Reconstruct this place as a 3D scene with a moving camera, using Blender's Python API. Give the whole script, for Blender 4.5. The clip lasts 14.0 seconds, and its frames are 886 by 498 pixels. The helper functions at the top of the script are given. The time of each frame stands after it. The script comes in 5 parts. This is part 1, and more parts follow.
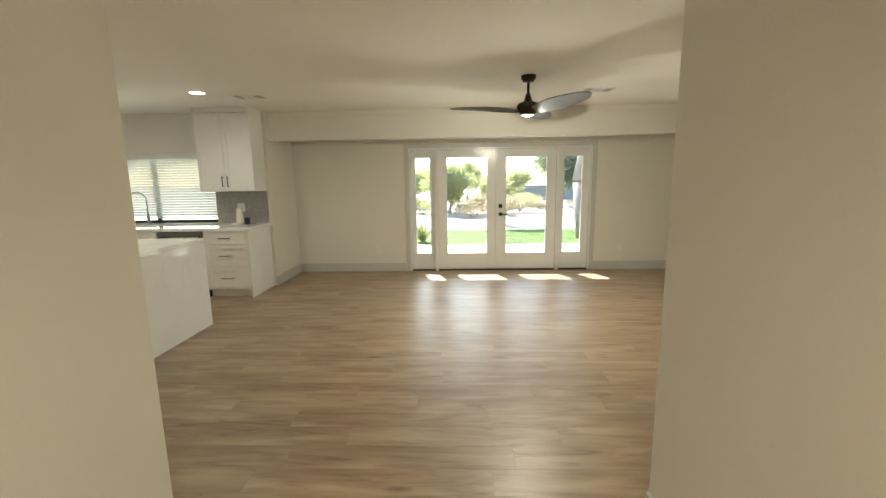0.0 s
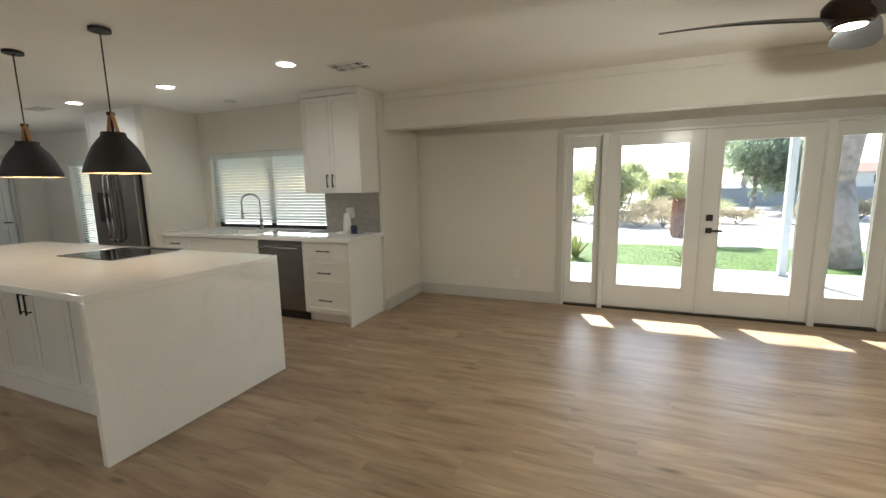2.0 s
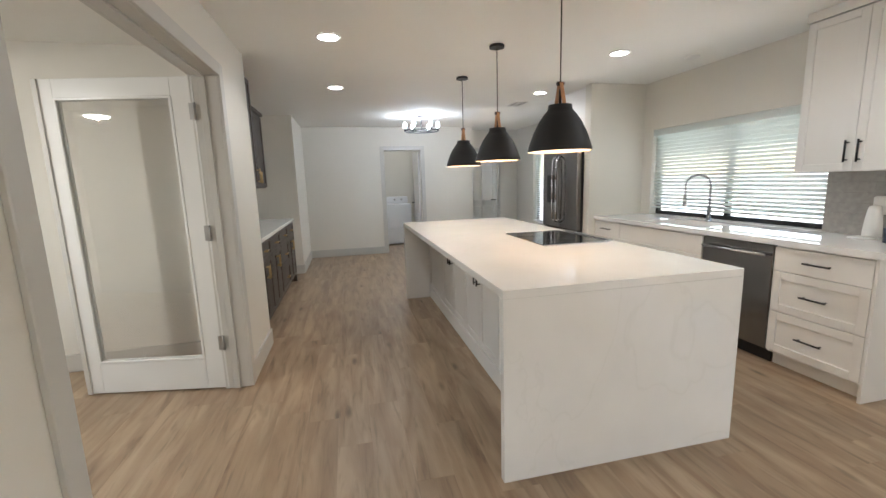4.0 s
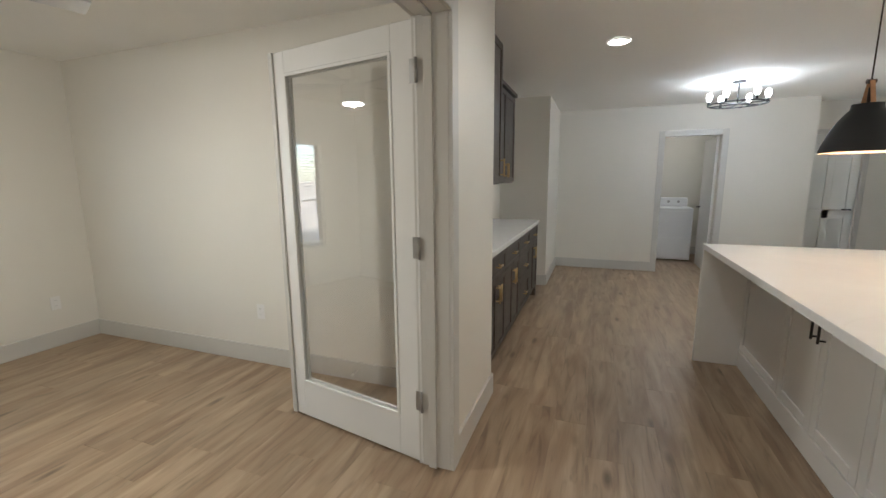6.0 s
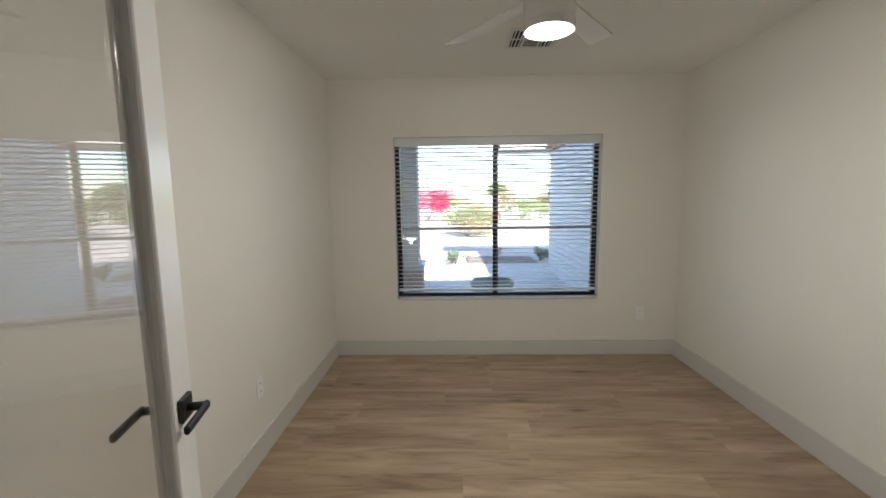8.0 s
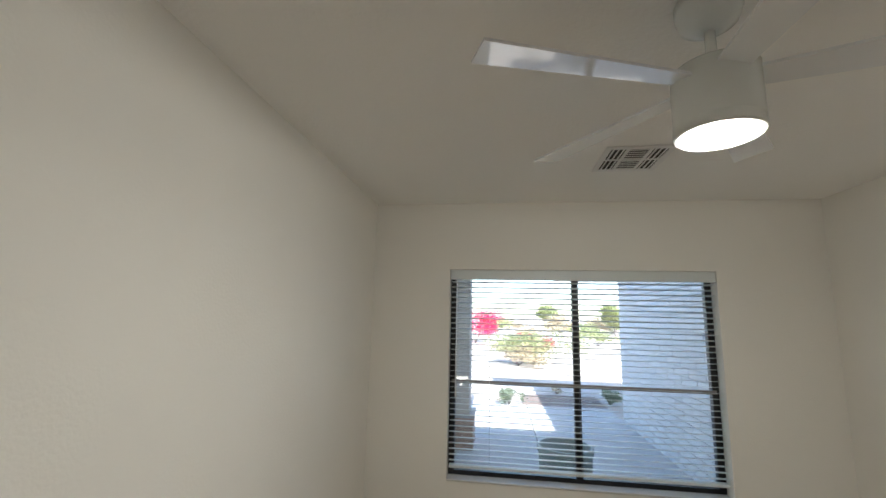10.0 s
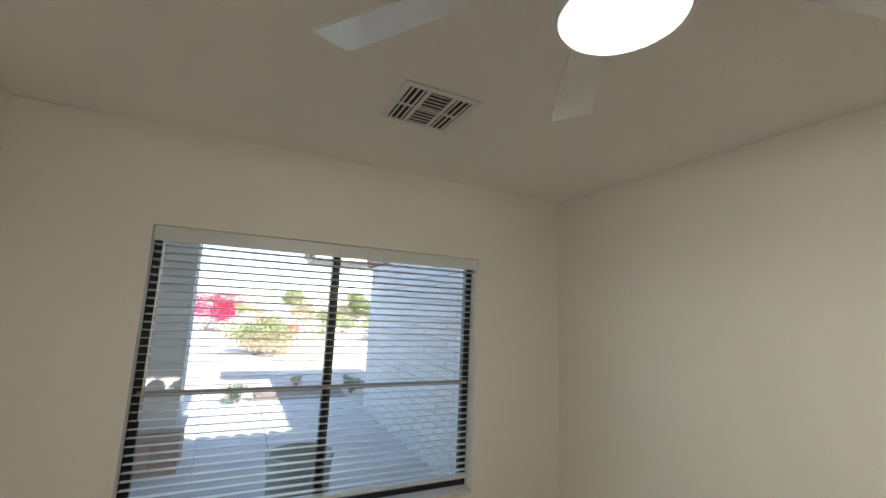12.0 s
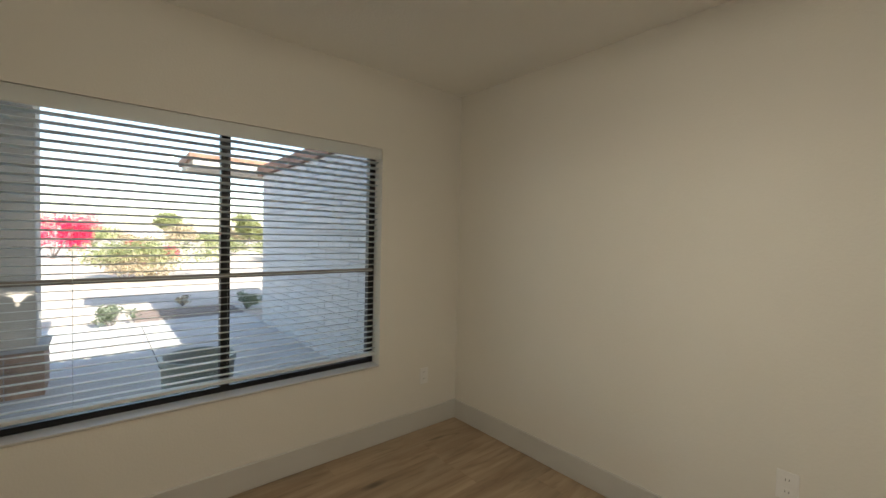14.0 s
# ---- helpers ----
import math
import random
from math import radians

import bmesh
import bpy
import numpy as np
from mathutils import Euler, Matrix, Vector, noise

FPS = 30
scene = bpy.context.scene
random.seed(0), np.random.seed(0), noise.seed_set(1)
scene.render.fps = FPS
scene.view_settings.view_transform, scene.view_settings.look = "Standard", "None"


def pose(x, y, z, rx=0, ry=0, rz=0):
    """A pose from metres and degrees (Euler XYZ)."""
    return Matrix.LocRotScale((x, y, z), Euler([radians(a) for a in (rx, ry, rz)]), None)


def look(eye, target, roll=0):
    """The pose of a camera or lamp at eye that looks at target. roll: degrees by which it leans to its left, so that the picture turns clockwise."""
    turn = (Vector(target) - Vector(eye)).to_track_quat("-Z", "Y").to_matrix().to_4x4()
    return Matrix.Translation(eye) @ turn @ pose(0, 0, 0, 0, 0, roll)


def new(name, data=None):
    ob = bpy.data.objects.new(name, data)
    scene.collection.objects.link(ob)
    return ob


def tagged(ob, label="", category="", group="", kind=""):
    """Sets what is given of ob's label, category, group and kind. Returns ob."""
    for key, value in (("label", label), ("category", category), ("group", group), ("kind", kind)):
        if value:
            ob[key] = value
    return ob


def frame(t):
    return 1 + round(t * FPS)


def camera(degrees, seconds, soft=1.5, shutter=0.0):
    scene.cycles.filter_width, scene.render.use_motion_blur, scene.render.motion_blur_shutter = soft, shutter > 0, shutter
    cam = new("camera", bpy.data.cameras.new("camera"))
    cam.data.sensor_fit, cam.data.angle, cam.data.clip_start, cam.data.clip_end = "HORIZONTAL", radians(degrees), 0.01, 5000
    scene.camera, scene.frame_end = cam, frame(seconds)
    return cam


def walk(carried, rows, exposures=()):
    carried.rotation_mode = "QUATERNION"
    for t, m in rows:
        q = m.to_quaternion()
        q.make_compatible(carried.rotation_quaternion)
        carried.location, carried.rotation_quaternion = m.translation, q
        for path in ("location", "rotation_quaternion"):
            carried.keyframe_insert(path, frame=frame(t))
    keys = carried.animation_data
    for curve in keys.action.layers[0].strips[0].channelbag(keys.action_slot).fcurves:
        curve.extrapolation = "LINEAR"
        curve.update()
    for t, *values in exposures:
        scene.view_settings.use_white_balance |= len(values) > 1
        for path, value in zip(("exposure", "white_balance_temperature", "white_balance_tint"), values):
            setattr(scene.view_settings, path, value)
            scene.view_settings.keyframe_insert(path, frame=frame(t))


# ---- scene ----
cam = camera(94.3, 14.0)
PATH = [
    (0, (0.959, 0.91, 1.459), (0.893, 2.883, 1.134), -0.9),
    (0.5, (1.003, 1.401, 1.431), (0.847, 3.37, 1.117), -1.1),
    (1, (0.939, 1.869, 1.448), (0.661, 3.826, 1.141), -1.1),
    (1.5, (0.872, 2.263, 1.426), (0.422, 4.189, 1.131), -1.1),
    (2, (0.725, 2.613, 1.413), (-0.024, 4.443, 1.116), -1.0),
    (2.5, (0.515, 2.855, 1.411), (-0.644, 4.454, 1.096), -1.4),
    (3, (0.292, 3.026, 1.405), (-1.287, 4.21, 1.08), -1.8),
    (3.5, (0.145, 3.128, 1.397), (-1.689, 3.857, 1.073), -1.9),
    (3.7, (0.085, 3.13, 1.391), (-1.796, 3.725, 1.065), -1.9),
    (5.8, (-1.177, 3.072, 1.395), (-3.087, 2.579, 1.07), -0.4),
    (6, (-1.297, 2.986, 1.406), (-3.144, 2.295, 1.076), -0.5),
    (6.5, (-1.512, 2.804, 1.398), (-3.034, 1.553, 1.056), -0.7),
    (7, (-1.723, 2.639, 1.437), (-2.699, 0.934, 1.06), -0.6),
    (7.5, (-1.738, 2.497, 1.419), (-2.159, 0.573, 1.067), -0.7),
    (8, (-1.696, 2.236, 1.429), (-1.642, 0.252, 1.181), -0.8),
    (8.2, (-1.68, 2.187, 1.46), (-1.472, 0.206, 1.28), -0.9),
    (10.3, (-1.53, 1.489, 1.611), (-1.257, -0.464, 1.948), 1.4),
    (10.5, (-1.573, 1.433, 1.609), (-1.35, -0.529, 1.931), 2.0),
    (11, (-1.568, 1.17, 1.608), (-1.648, -0.801, 1.939), 1.4),
    (11.5, (-1.598, 1.018, 1.607), (-2.053, -0.902, 1.931), 2.2),
    (12, (-1.586, 0.938, 1.6), (-2.445, -0.843, 1.897), 2.6),
    (12.5, (-1.544, 0.922, 1.528), (-2.667, -0.711, 1.794), 2.0),
    (13, (-1.521, 0.904, 1.543), (-2.742, -0.676, 1.655), 2.0),
    (13.5, (-1.48, 0.885, 1.478), (-2.76, -0.653, 1.484), 1.7),
    (14, (-1.548, 0.933, 1.387), (-2.836, -0.595, 1.325), 1.3),
]
EXPOSURES = [(0.0, 2.52, 6600, 0), (1.5, 2.33, 6250, 3), (2.0, 2.22, 6200, 4), (2.5, 2.25, 6050, 7), (3.0, 2.7, 5900, 9), (3.7, 2.9, 5850, 9), (6.0, 2.6, 5950, 8), (7.0, 2.35, 6300, 10), (8.2, 2.2, 5900, 9), (11.0, 2.2, 5850, 7), (12.5, 2.0, 6450, 8), (14.0, 1.8, 6900, 8)]
walk(cam, [(t, look(eye, target, roll)) for t, eye, target, roll in PATH], EXPOSURES)

import itertools

# ---- world, sun, exposure ----
world = bpy.data.worlds.new("world")
scene.world = world
world.use_nodes = True
SUN_WAY = Vector((0.37, -1.0, -0.78)).normalized()
elev = math.asin(-SUN_WAY.z)
azim = math.atan2(-SUN_WAY.x, -SUN_WAY.y)
wn = world.node_tree.nodes
sky = wn.new("ShaderNodeTexSky")
sky.sky_type = "NISHITA"
sky.sun_disc = False
sky.sun_elevation = elev
sky.sun_rotation = azim
world.node_tree.links.new(sky.outputs[0], wn["Background"].inputs[0])
wn["Background"].inputs[1].default_value = 0.15
sun_data = bpy.data.lights.new("sun", "SUN")
sun_data.energy = 5.0
sun_data.angle = radians(0.53)
sun_data.color = (1.0, 0.95, 0.88)
sun = new("sun", sun_data)
sun.matrix_world = Matrix.Translation((0, 20, 20)) @ SUN_WAY.to_track_quat("-Z", "Y").to_matrix().to_4x4()


LAMP_POWER = 0.27


def area(name, m, w, h, power, color=(1, 1, 1)):
    d = bpy.data.lights.new(name, "AREA")
    d.shape, d.size, d.size_y, d.energy, d.color = "RECTANGLE", w, h, power, color
    ob = new(name, d)
    ob.matrix_world = m
    return ob


def bulb_light(name, x, y, z, power, color, radius=0.04, spot=0):
    d = bpy.data.lights.new(name, "SPOT" if spot else "POINT")
    d.energy, d.color, d.shadow_soft_size = power * LAMP_POWER, color, radius
    if spot:
        d.spot_size, d.spot_blend = radians(spot), 0.6
    ob = new(name, d)
    ob.location = (x, y, z)
    return ob


# ---- materials ----
def mat(name, color, rough=0.5, metal=0.0, var=0.06, scale=6.0, bump=0.0, bscale=60.0, emit=0.0, spec=0.5, per_object=0.0):
    m = bpy.data.materials.new(name)
    m.use_nodes = True
    nt = m.node_tree
    b = nt.nodes["Principled BSDF"]
    b.inputs["Roughness"].default_value = rough
    b.inputs["Metallic"].default_value = metal
    b.inputs["Specular IOR Level"].default_value = spec
    tc = nt.nodes.new("ShaderNodeTexCoord")
    n1 = nt.nodes.new("ShaderNodeTexNoise")
    n1.inputs["Scale"].default_value = scale
    n1.inputs["Detail"].default_value = 6
    nt.links.new(tc.outputs["Object"], n1.inputs["Vector"])
    ramp = nt.nodes.new("ShaderNodeMapRange")
    ramp.inputs["From Min"].default_value, ramp.inputs["From Max"].default_value = 0.3, 0.7
    ramp.inputs["To Min"].default_value, ramp.inputs["To Max"].default_value = 1 - var, 1 + var
    nt.links.new(n1.outputs["Fac"], ramp.inputs["Value"])
    hsv = nt.nodes.new("ShaderNodeHueSaturation")
    hsv.inputs["Color"].default_value = (*color, 1)
    fac = ramp.outputs[0]
    if per_object:
        oi = nt.nodes.new("ShaderNodeObjectInfo")
        r2 = nt.nodes.new("ShaderNodeMapRange")
        r2.inputs["To Min"].default_value, r2.inputs["To Max"].default_value = 1 - per_object, 1 + per_object
        nt.links.new(oi.outputs["Random"], r2.inputs["Value"])
        mul = nt.nodes.new("ShaderNodeMath")
        mul.operation = "MULTIPLY"
        nt.links.new(fac, mul.inputs[0])
        nt.links.new(r2.outputs[0], mul.inputs[1])
        fac = mul.outputs[0]
    nt.links.new(fac, hsv.inputs["Value"])
    nt.links.new(hsv.outputs[0], b.inputs["Base Color"])
    if bump:
        n2 = nt.nodes.new("ShaderNodeTexNoise")
        n2.inputs["Scale"].default_value = bscale
        n2.inputs["Detail"].default_value = 4
        nt.links.new(tc.outputs["Object"], n2.inputs["Vector"])
        bp = nt.nodes.new("ShaderNodeBump")
        bp.inputs["Strength"].default_value = bump
        bp.inputs["Distance"].default_value = 0.01
        nt.links.new(n2.outputs["Fac"], bp.inputs["Height"])
        nt.links.new(bp.outputs[0], b.inputs["Normal"])
    if emit:
        b.inputs["Emission Color"].default_value = (*color, 1)
        b.inputs["Emission Strength"].default_value = emit
    return m


def plank_material():
    m = bpy.data.materials.new("oak_plank")
    m.use_nodes = True
    nt = m.node_tree
    N, L = nt.nodes.new, nt.links.new
    b = nt.nodes["Principled BSDF"]
    tc, oi = N("ShaderNodeTexCoord"), N("ShaderNodeObjectInfo")
    geo = N("ShaderNodeNewGeometry")
    rnd = N("ShaderNodeMath")
    rnd.operation = "ADD"
    L(oi.outputs["Random"], rnd.inputs[0])
    L(geo.outputs["Random Per Island"], rnd.inputs[1])
    shift = N("ShaderNodeVectorMath")
    shift.operation = "SCALE"
    shift.inputs[0].default_value = (37.0, 91.0, 13.0)
    L(rnd.outputs[0], shift.inputs["Scale"])
    add = N("ShaderNodeVectorMath")
    L(tc.outputs["Object"], add.inputs[0])
    L(shift.outputs[0], add.inputs[1])

    def grain(sx, sy, scale, detail, dist):
        mp, n = N("ShaderNodeMapping"), N("ShaderNodeTexNoise")
        mp.inputs["Scale"].default_value = (sx, sy, 1)
        n.inputs["Scale"].default_value, n.inputs["Detail"].default_value = scale, detail
        n.inputs["Distortion"].default_value = dist
        L(add.outputs[0], mp.inputs[0])
        L(mp.outputs[0], n.inputs["Vector"])
        return n.outputs["Fac"]
    broad, fine, blot = grain(0.8, 6, 1.8, 4, 0.8), grain(1.2, 40, 5.0, 6, 0.2), grain(1.2, 5, 1.1, 3, 0.3)
    streak = grain(0.7, 5.5, 3.0, 5, 1.6)
    ramp = N("ShaderNodeValToRGB")
    e = ramp.color_ramp.elements
    e[0].position, e[0].color = 0.34, (0.26, 0.176, 0.113, 1)
    e[1].position, e[1].color = 0.66, (0.42, 0.318, 0.214, 1)
    mid = e.new(0.5)
    mid.color = (0.345, 0.253, 0.166, 1)
    mix = N("ShaderNodeMath")
    mix.operation = "MULTIPLY_ADD"
    L(fine, mix.inputs[0])
    mix.inputs[1].default_value = 0.14
    half = N("ShaderNodeMath")
    half.operation = "MULTIPLY"
    half.inputs[1].default_value = 0.86
    L(broad, half.inputs[0])
    L(half.outputs[0], mix.inputs[2])
    L(mix.outputs[0], ramp.inputs[0])
    knot = N("ShaderNodeTexVoronoi")
    mp = N("ShaderNodeMapping")
    mp.inputs["Scale"].default_value = (0.8, 2.6, 1)
    knot.inputs["Scale"].default_value = 1.6
    L(add.outputs[0], mp.inputs[0])
    L(mp.outputs[0], knot.inputs["Vector"])
    kr = N("ShaderNodeMapRange")
    kr.inputs["From Min"].default_value, kr.inputs["From Max"].default_value = 0.03, 0.12
    kr.inputs["To Min"].default_value, kr.inputs["To Max"].default_value = 0.42, 1.0
    L(knot.outputs["Distance"], kr.inputs["Value"])
    var = N("ShaderNodeMapRange")
    var.inputs["From Min"].default_value, var.inputs["From Max"].default_value = 0.3, 0.7
    var.inputs["To Min"].default_value, var.inputs["To Max"].default_value = 0.84, 1.12
    L(blot, var.inputs["Value"])
    ob = N("ShaderNodeMapRange")
    ob.inputs["To Min"].default_value, ob.inputs["To Max"].default_value = 0.965, 1.035
    L(oi.outputs["Random"], ob.inputs["Value"])
    st, m0 = N("ShaderNodeMapRange"), N("ShaderNodeMath")
    st.inputs["From Min"].default_value, st.inputs["From Max"].default_value = 0.54, 0.70
    st.inputs["To Min"].default_value, st.inputs["To Max"].default_value = 1.0, 0.72
    L(streak, st.inputs["Value"])
    m0.operation = "MULTIPLY"
    L(st.outputs[0], m0.inputs[0])
    L(var.outputs[0], m0.inputs[1])
    m1, m2, hsv = N("ShaderNodeMath"), N("ShaderNodeMath"), N("ShaderNodeHueSaturation")
    m1.operation = m2.operation = "MULTIPLY"
    L(m0.outputs[0], m1.inputs[0])
    L(kr.outputs[0], m1.inputs[1])
    L(m1.outputs[0], m2.inputs[0])
    L(ob.outputs[0], m2.inputs[1])
    L(m2.outputs[0], hsv.inputs["Value"])
    L(ramp.outputs[0], hsv.inputs["Color"])
    L(hsv.outputs[0], b.inputs["Base Color"])
    rr = N("ShaderNodeMapRange")
    rr.inputs["To Min"].default_value, rr.inputs["To Max"].default_value = 0.30, 0.45
    L(fine, rr.inputs["Value"])
    L(rr.outputs[0], b.inputs["Roughness"])
    b.inputs["Specular IOR Level"].default_value = 0.5
    bp = N("ShaderNodeBump")
    bp.inputs["Strength"].default_value, bp.inputs["Distance"].default_value = 0.12, 0.004
    L(fine, bp.inputs["Height"])
    L(bp.outputs[0], b.inputs["Normal"])
    return m


def glass_material(name, rough=0.0, low=0.05):
    m = bpy.data.materials.new(name)
    m.use_nodes = True
    nt = m.node_tree
    nt.nodes.remove(nt.nodes["Principled BSDF"])
    out = nt.nodes["Material Output"]
    t, g, mix, fr = (nt.nodes.new("ShaderNode" + k) for k in ("BsdfTransparent", "BsdfGlossy", "MixShader", "LayerWeight"))
    t.inputs[0].default_value = (0.98, 0.98, 0.975, 1)
    g.inputs["Roughness"].default_value = rough
    fr.inputs["Blend"].default_value = 0.5
    pw, mr = nt.nodes.new("ShaderNodeMath"), nt.nodes.new("ShaderNodeMapRange")
    pw.operation = "POWER"
    pw.inputs[1].default_value = 3.8
    mr.inputs["To Min"].default_value, mr.inputs["To Max"].default_value = low, 0.9
    nt.links.new(fr.outputs["Facing"], pw.inputs[0])
    nt.links.new(pw.outputs[0], mr.inputs["Value"])
    nt.links.new(mr.outputs[0], mix.inputs[0])
    nt.links.new(t.outputs[0], mix.inputs[1])
    nt.links.new(g.outputs[0], mix.inputs[2])
    nt.links.new(mix.outputs[0], out.inputs[0])
    return m


PLANK = plank_material()
WALL = mat("wall_paint", (0.73, 0.705, 0.645), 0.7, var=0.015, scale=1.5, bump=0.10, bscale=90)
CEILING = mat("ceiling_paint", (0.86, 0.85, 0.81), 0.85, var=0.015, scale=1.2, bump=0.2, bscale=70)
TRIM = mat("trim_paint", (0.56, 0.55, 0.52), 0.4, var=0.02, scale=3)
DOORPAINT = mat("door_paint", (0.74, 0.74, 0.72), 0.22, var=0.02, scale=3)
CABINET = mat("cabinet_paint", (0.80, 0.79, 0.77), 0.35, var=0.015, scale=3)
QUARTZ = mat("white_quartz", (0.87, 0.865, 0.855), 0.045, var=0.025, scale=4, spec=0.8)
_nt = QUARTZ.node_tree
_tc, _nz, _rp, _mx = (_nt.nodes.new("ShaderNode" + k) for k in ("TexCoord", "TexNoise", "ValToRGB", "Mix"))
_mx.data_type, _mx.blend_type = "RGBA", "MULTIPLY"
_nz.inputs["Scale"].default_value, _nz.inputs["Detail"].default_value, _nz.inputs["Distortion"].default_value = 0.7, 5, 1.4
_e = _rp.color_ramp.elements
_e[0].position, _e[0].color = 0.495, (1, 1, 1, 1)
_e[1].position, _e[1].color = 0.505, (1, 1, 1, 1)
_e.new(0.5).color = (0.96, 0.96, 0.955, 1)
_nt.links.new(_tc.outputs["Object"], _nz.inputs["Vector"])
_nt.links.new(_nz.outputs["Fac"], _rp.inputs[0])
_b = _nt.nodes["Principled BSDF"]
_old = _b.inputs["Base Color"].links[0].from_socket
_mx.inputs[0].default_value = 1.0
_nt.links.new(_old, _mx.inputs[6])
_nt.links.new(_rp.outputs[0], _mx.inputs[7])
_nt.links.new(_mx.outputs[2], _b.inputs["Base Color"])
BLACK = mat("matt_black_metal", (0.018, 0.018, 0.02), 0.42, 0.3, var=0.1)
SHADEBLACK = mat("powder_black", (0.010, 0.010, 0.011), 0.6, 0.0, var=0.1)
RINGGREY = mat("printed_ring", (0.05, 0.05, 0.052), 0.2, var=0.05)
BRONZE = mat("dark_bronze", (0.04, 0.028, 0.022), 0.4, 0.5, var=0.1)
BLADE = mat("weathered_blade", (0.10, 0.105, 0.115), 0.4, 0.0, var=0.12, scale=14)
STEEL = mat("brushed_steel", (0.50, 0.50, 0.51), 0.22, 0.95, var=0.06, scale=3, bump=0.05, bscale=30)
STEELDARK = mat("dark_steel", (0.24, 0.235, 0.23), 0.20, 0.92, var=0.05, scale=3)
CHROME = mat("chrome", (0.36, 0.37, 0.38), 0.2, 1.0, var=0.02)
NICKEL = mat("satin_nickel", (0.42, 0.42, 0.42), 0.3, 0.9, var=0.05)
BLACKGLASS = mat("black_glass", (0.008, 0.008, 0.009), 0.04, var=0.0)
LEATHER = mat("tan_leather", (0.48, 0.24, 0.11), 0.55, var=0.15, scale=30, bump=0.2)
WARMWHITE = mat("shade_inside_cream", (0.62, 0.50, 0.38), 0.5, var=0.01)
POSTPAINT = mat("pale_blue_grey_paint", (0.42, 0.47, 0.53), 0.6, var=0.03)
DARKWOOD = mat("dark_stained_wood", (0.075, 0.062, 0.052), 0.45, var=0.3, scale=9, bump=0.1)
GOLD = mat("brass_pull", (0.55, 0.40, 0.2), 0.3, 0.9, var=0.05)
APPLIANCE = mat("white_enamel", (0.80, 0.81, 0.83), 0.3, var=0.01)
PLASTIC = mat("white_plastic", (0.78, 0.77, 0.75), 0.4, var=0.01)
GROUT = mat("taupe_grout", (0.27, 0.26, 0.245), 0.8, var=0.05)
TILE = mat("grey_stone_tile", (0.37, 0.355, 0.335), 0.3, var=0.12, scale=30, bump=0.05, per_object=0.05)
SLAT = mat("white_blind_slat", (0.82, 0.82, 0.81), 0.4, var=0.01)


def leafy(m, color, amount):
    nt = m.node_tree
    tr, mx = nt.nodes.new("ShaderNodeBsdfTranslucent"), nt.nodes.new("ShaderNodeMixShader")
    tr.inputs[0].default_value = (*color, 1)
    mx.inputs[0].default_value = amount
    nt.links.new(nt.nodes["Principled BSDF"].outputs[0], mx.inputs[1])
    nt.links.new(tr.outputs[0], mx.inputs[2])
    nt.links.new(mx.outputs[0], nt.nodes["Material Output"].inputs[0])


leafy(SLAT, (0.68, 0.78, 0.74), 0.32)
FRAMEBLACK = mat("black_window_frame", (0.015, 0.015, 0.016), 0.4, 0.2, var=0.1)
GLASS = glass_material("window_glass")
DOORGLASS = glass_material("door_glass", low=0.13)
FANWHITE = mat("white_fan_plastic", (0.72, 0.74, 0.72), 0.25, var=0.01)
BLADEWHITE = mat("glossy_white_blade", (0.80, 0.82, 0.83), 0.05, var=0.02, spec=0.9)
# Near-black colour standing in for the shade inside vent and outlet holes.
HOLESHADE = mat("painted_hole_shade", (0.025, 0.023, 0.02), 0.8, var=0.1)
LAMP = mat("lit_diffuser", (1.0, 0.93, 0.82), 0.5, var=0, emit=3.0)
LAMPCOOL = mat("lit_downlight", (1.0, 0.97, 0.93), 0.5, var=0, emit=4.0)
BULB = mat("lit_bulb", (0.95, 0.97, 1.0), 0.5, var=0, emit=5.0)
CONCRETE = mat("patio_concrete", (0.42, 0.415, 0.405), 0.85, var=0.12, scale=2.5, bump=0.3)
GROUND = mat("desert_gravel", (0.42, 0.37, 0.32), 0.95, var=0.25, scale=1.2, bump=0.8, bscale=30)
GRASS = mat("lawn_grass", (0.13, 0.21, 0.06), 0.8, var=0.35, scale=3, per_object=0.1)
BRICK = mat("white_painted_brick", (0.52, 0.53, 0.55), 0.7, var=0.05, scale=9, bump=0.3, per_object=0.06)
MORTAR = mat("painted_mortar", (0.40, 0.40, 0.40), 0.9, var=0.05)
TANBRICK = mat("tan_brick", (0.36, 0.25, 0.19), 0.8, var=0.15, scale=9, bump=0.3, per_object=0.15)
STUCCO = mat("outside_stucco", (0.50, 0.47, 0.42), 0.9, var=0.05, bump=0.3)
ROOFTILE = mat("clay_roof", (0.24, 0.13, 0.09), 0.8, var=0.25, scale=6)
BARK = mat("tree_bark", (0.24, 0.22, 0.22), 0.95, var=0.35, scale=9, bump=0.8, bscale=18)
LEAF = mat("green_leaf", (0.19, 0.22, 0.16), 0.6, var=0.4, scale=1.5)
LEAFPALE = mat("desert_bush_leaf", (0.26, 0.28, 0.14), 0.7, var=0.4, scale=1.5)
STRAW = mat("dry_straw_leaf", (0.42, 0.35, 0.24), 0.85, var=0.3, scale=3)
PINK = mat("pink_bracts", (0.55, 0.015, 0.10), 0.6, var=0.3, scale=2)
for m_, c_ in ((GRASS, (0.20, 0.32, 0.09)), (LEAF, (0.30, 0.38, 0.22)), (LEAFPALE, (0.50, 0.54, 0.26)), (STRAW, (0.45, 0.38, 0.25)), (PINK, (0.8, 0.03, 0.16))):
    leafy(m_, c_, 0.4)
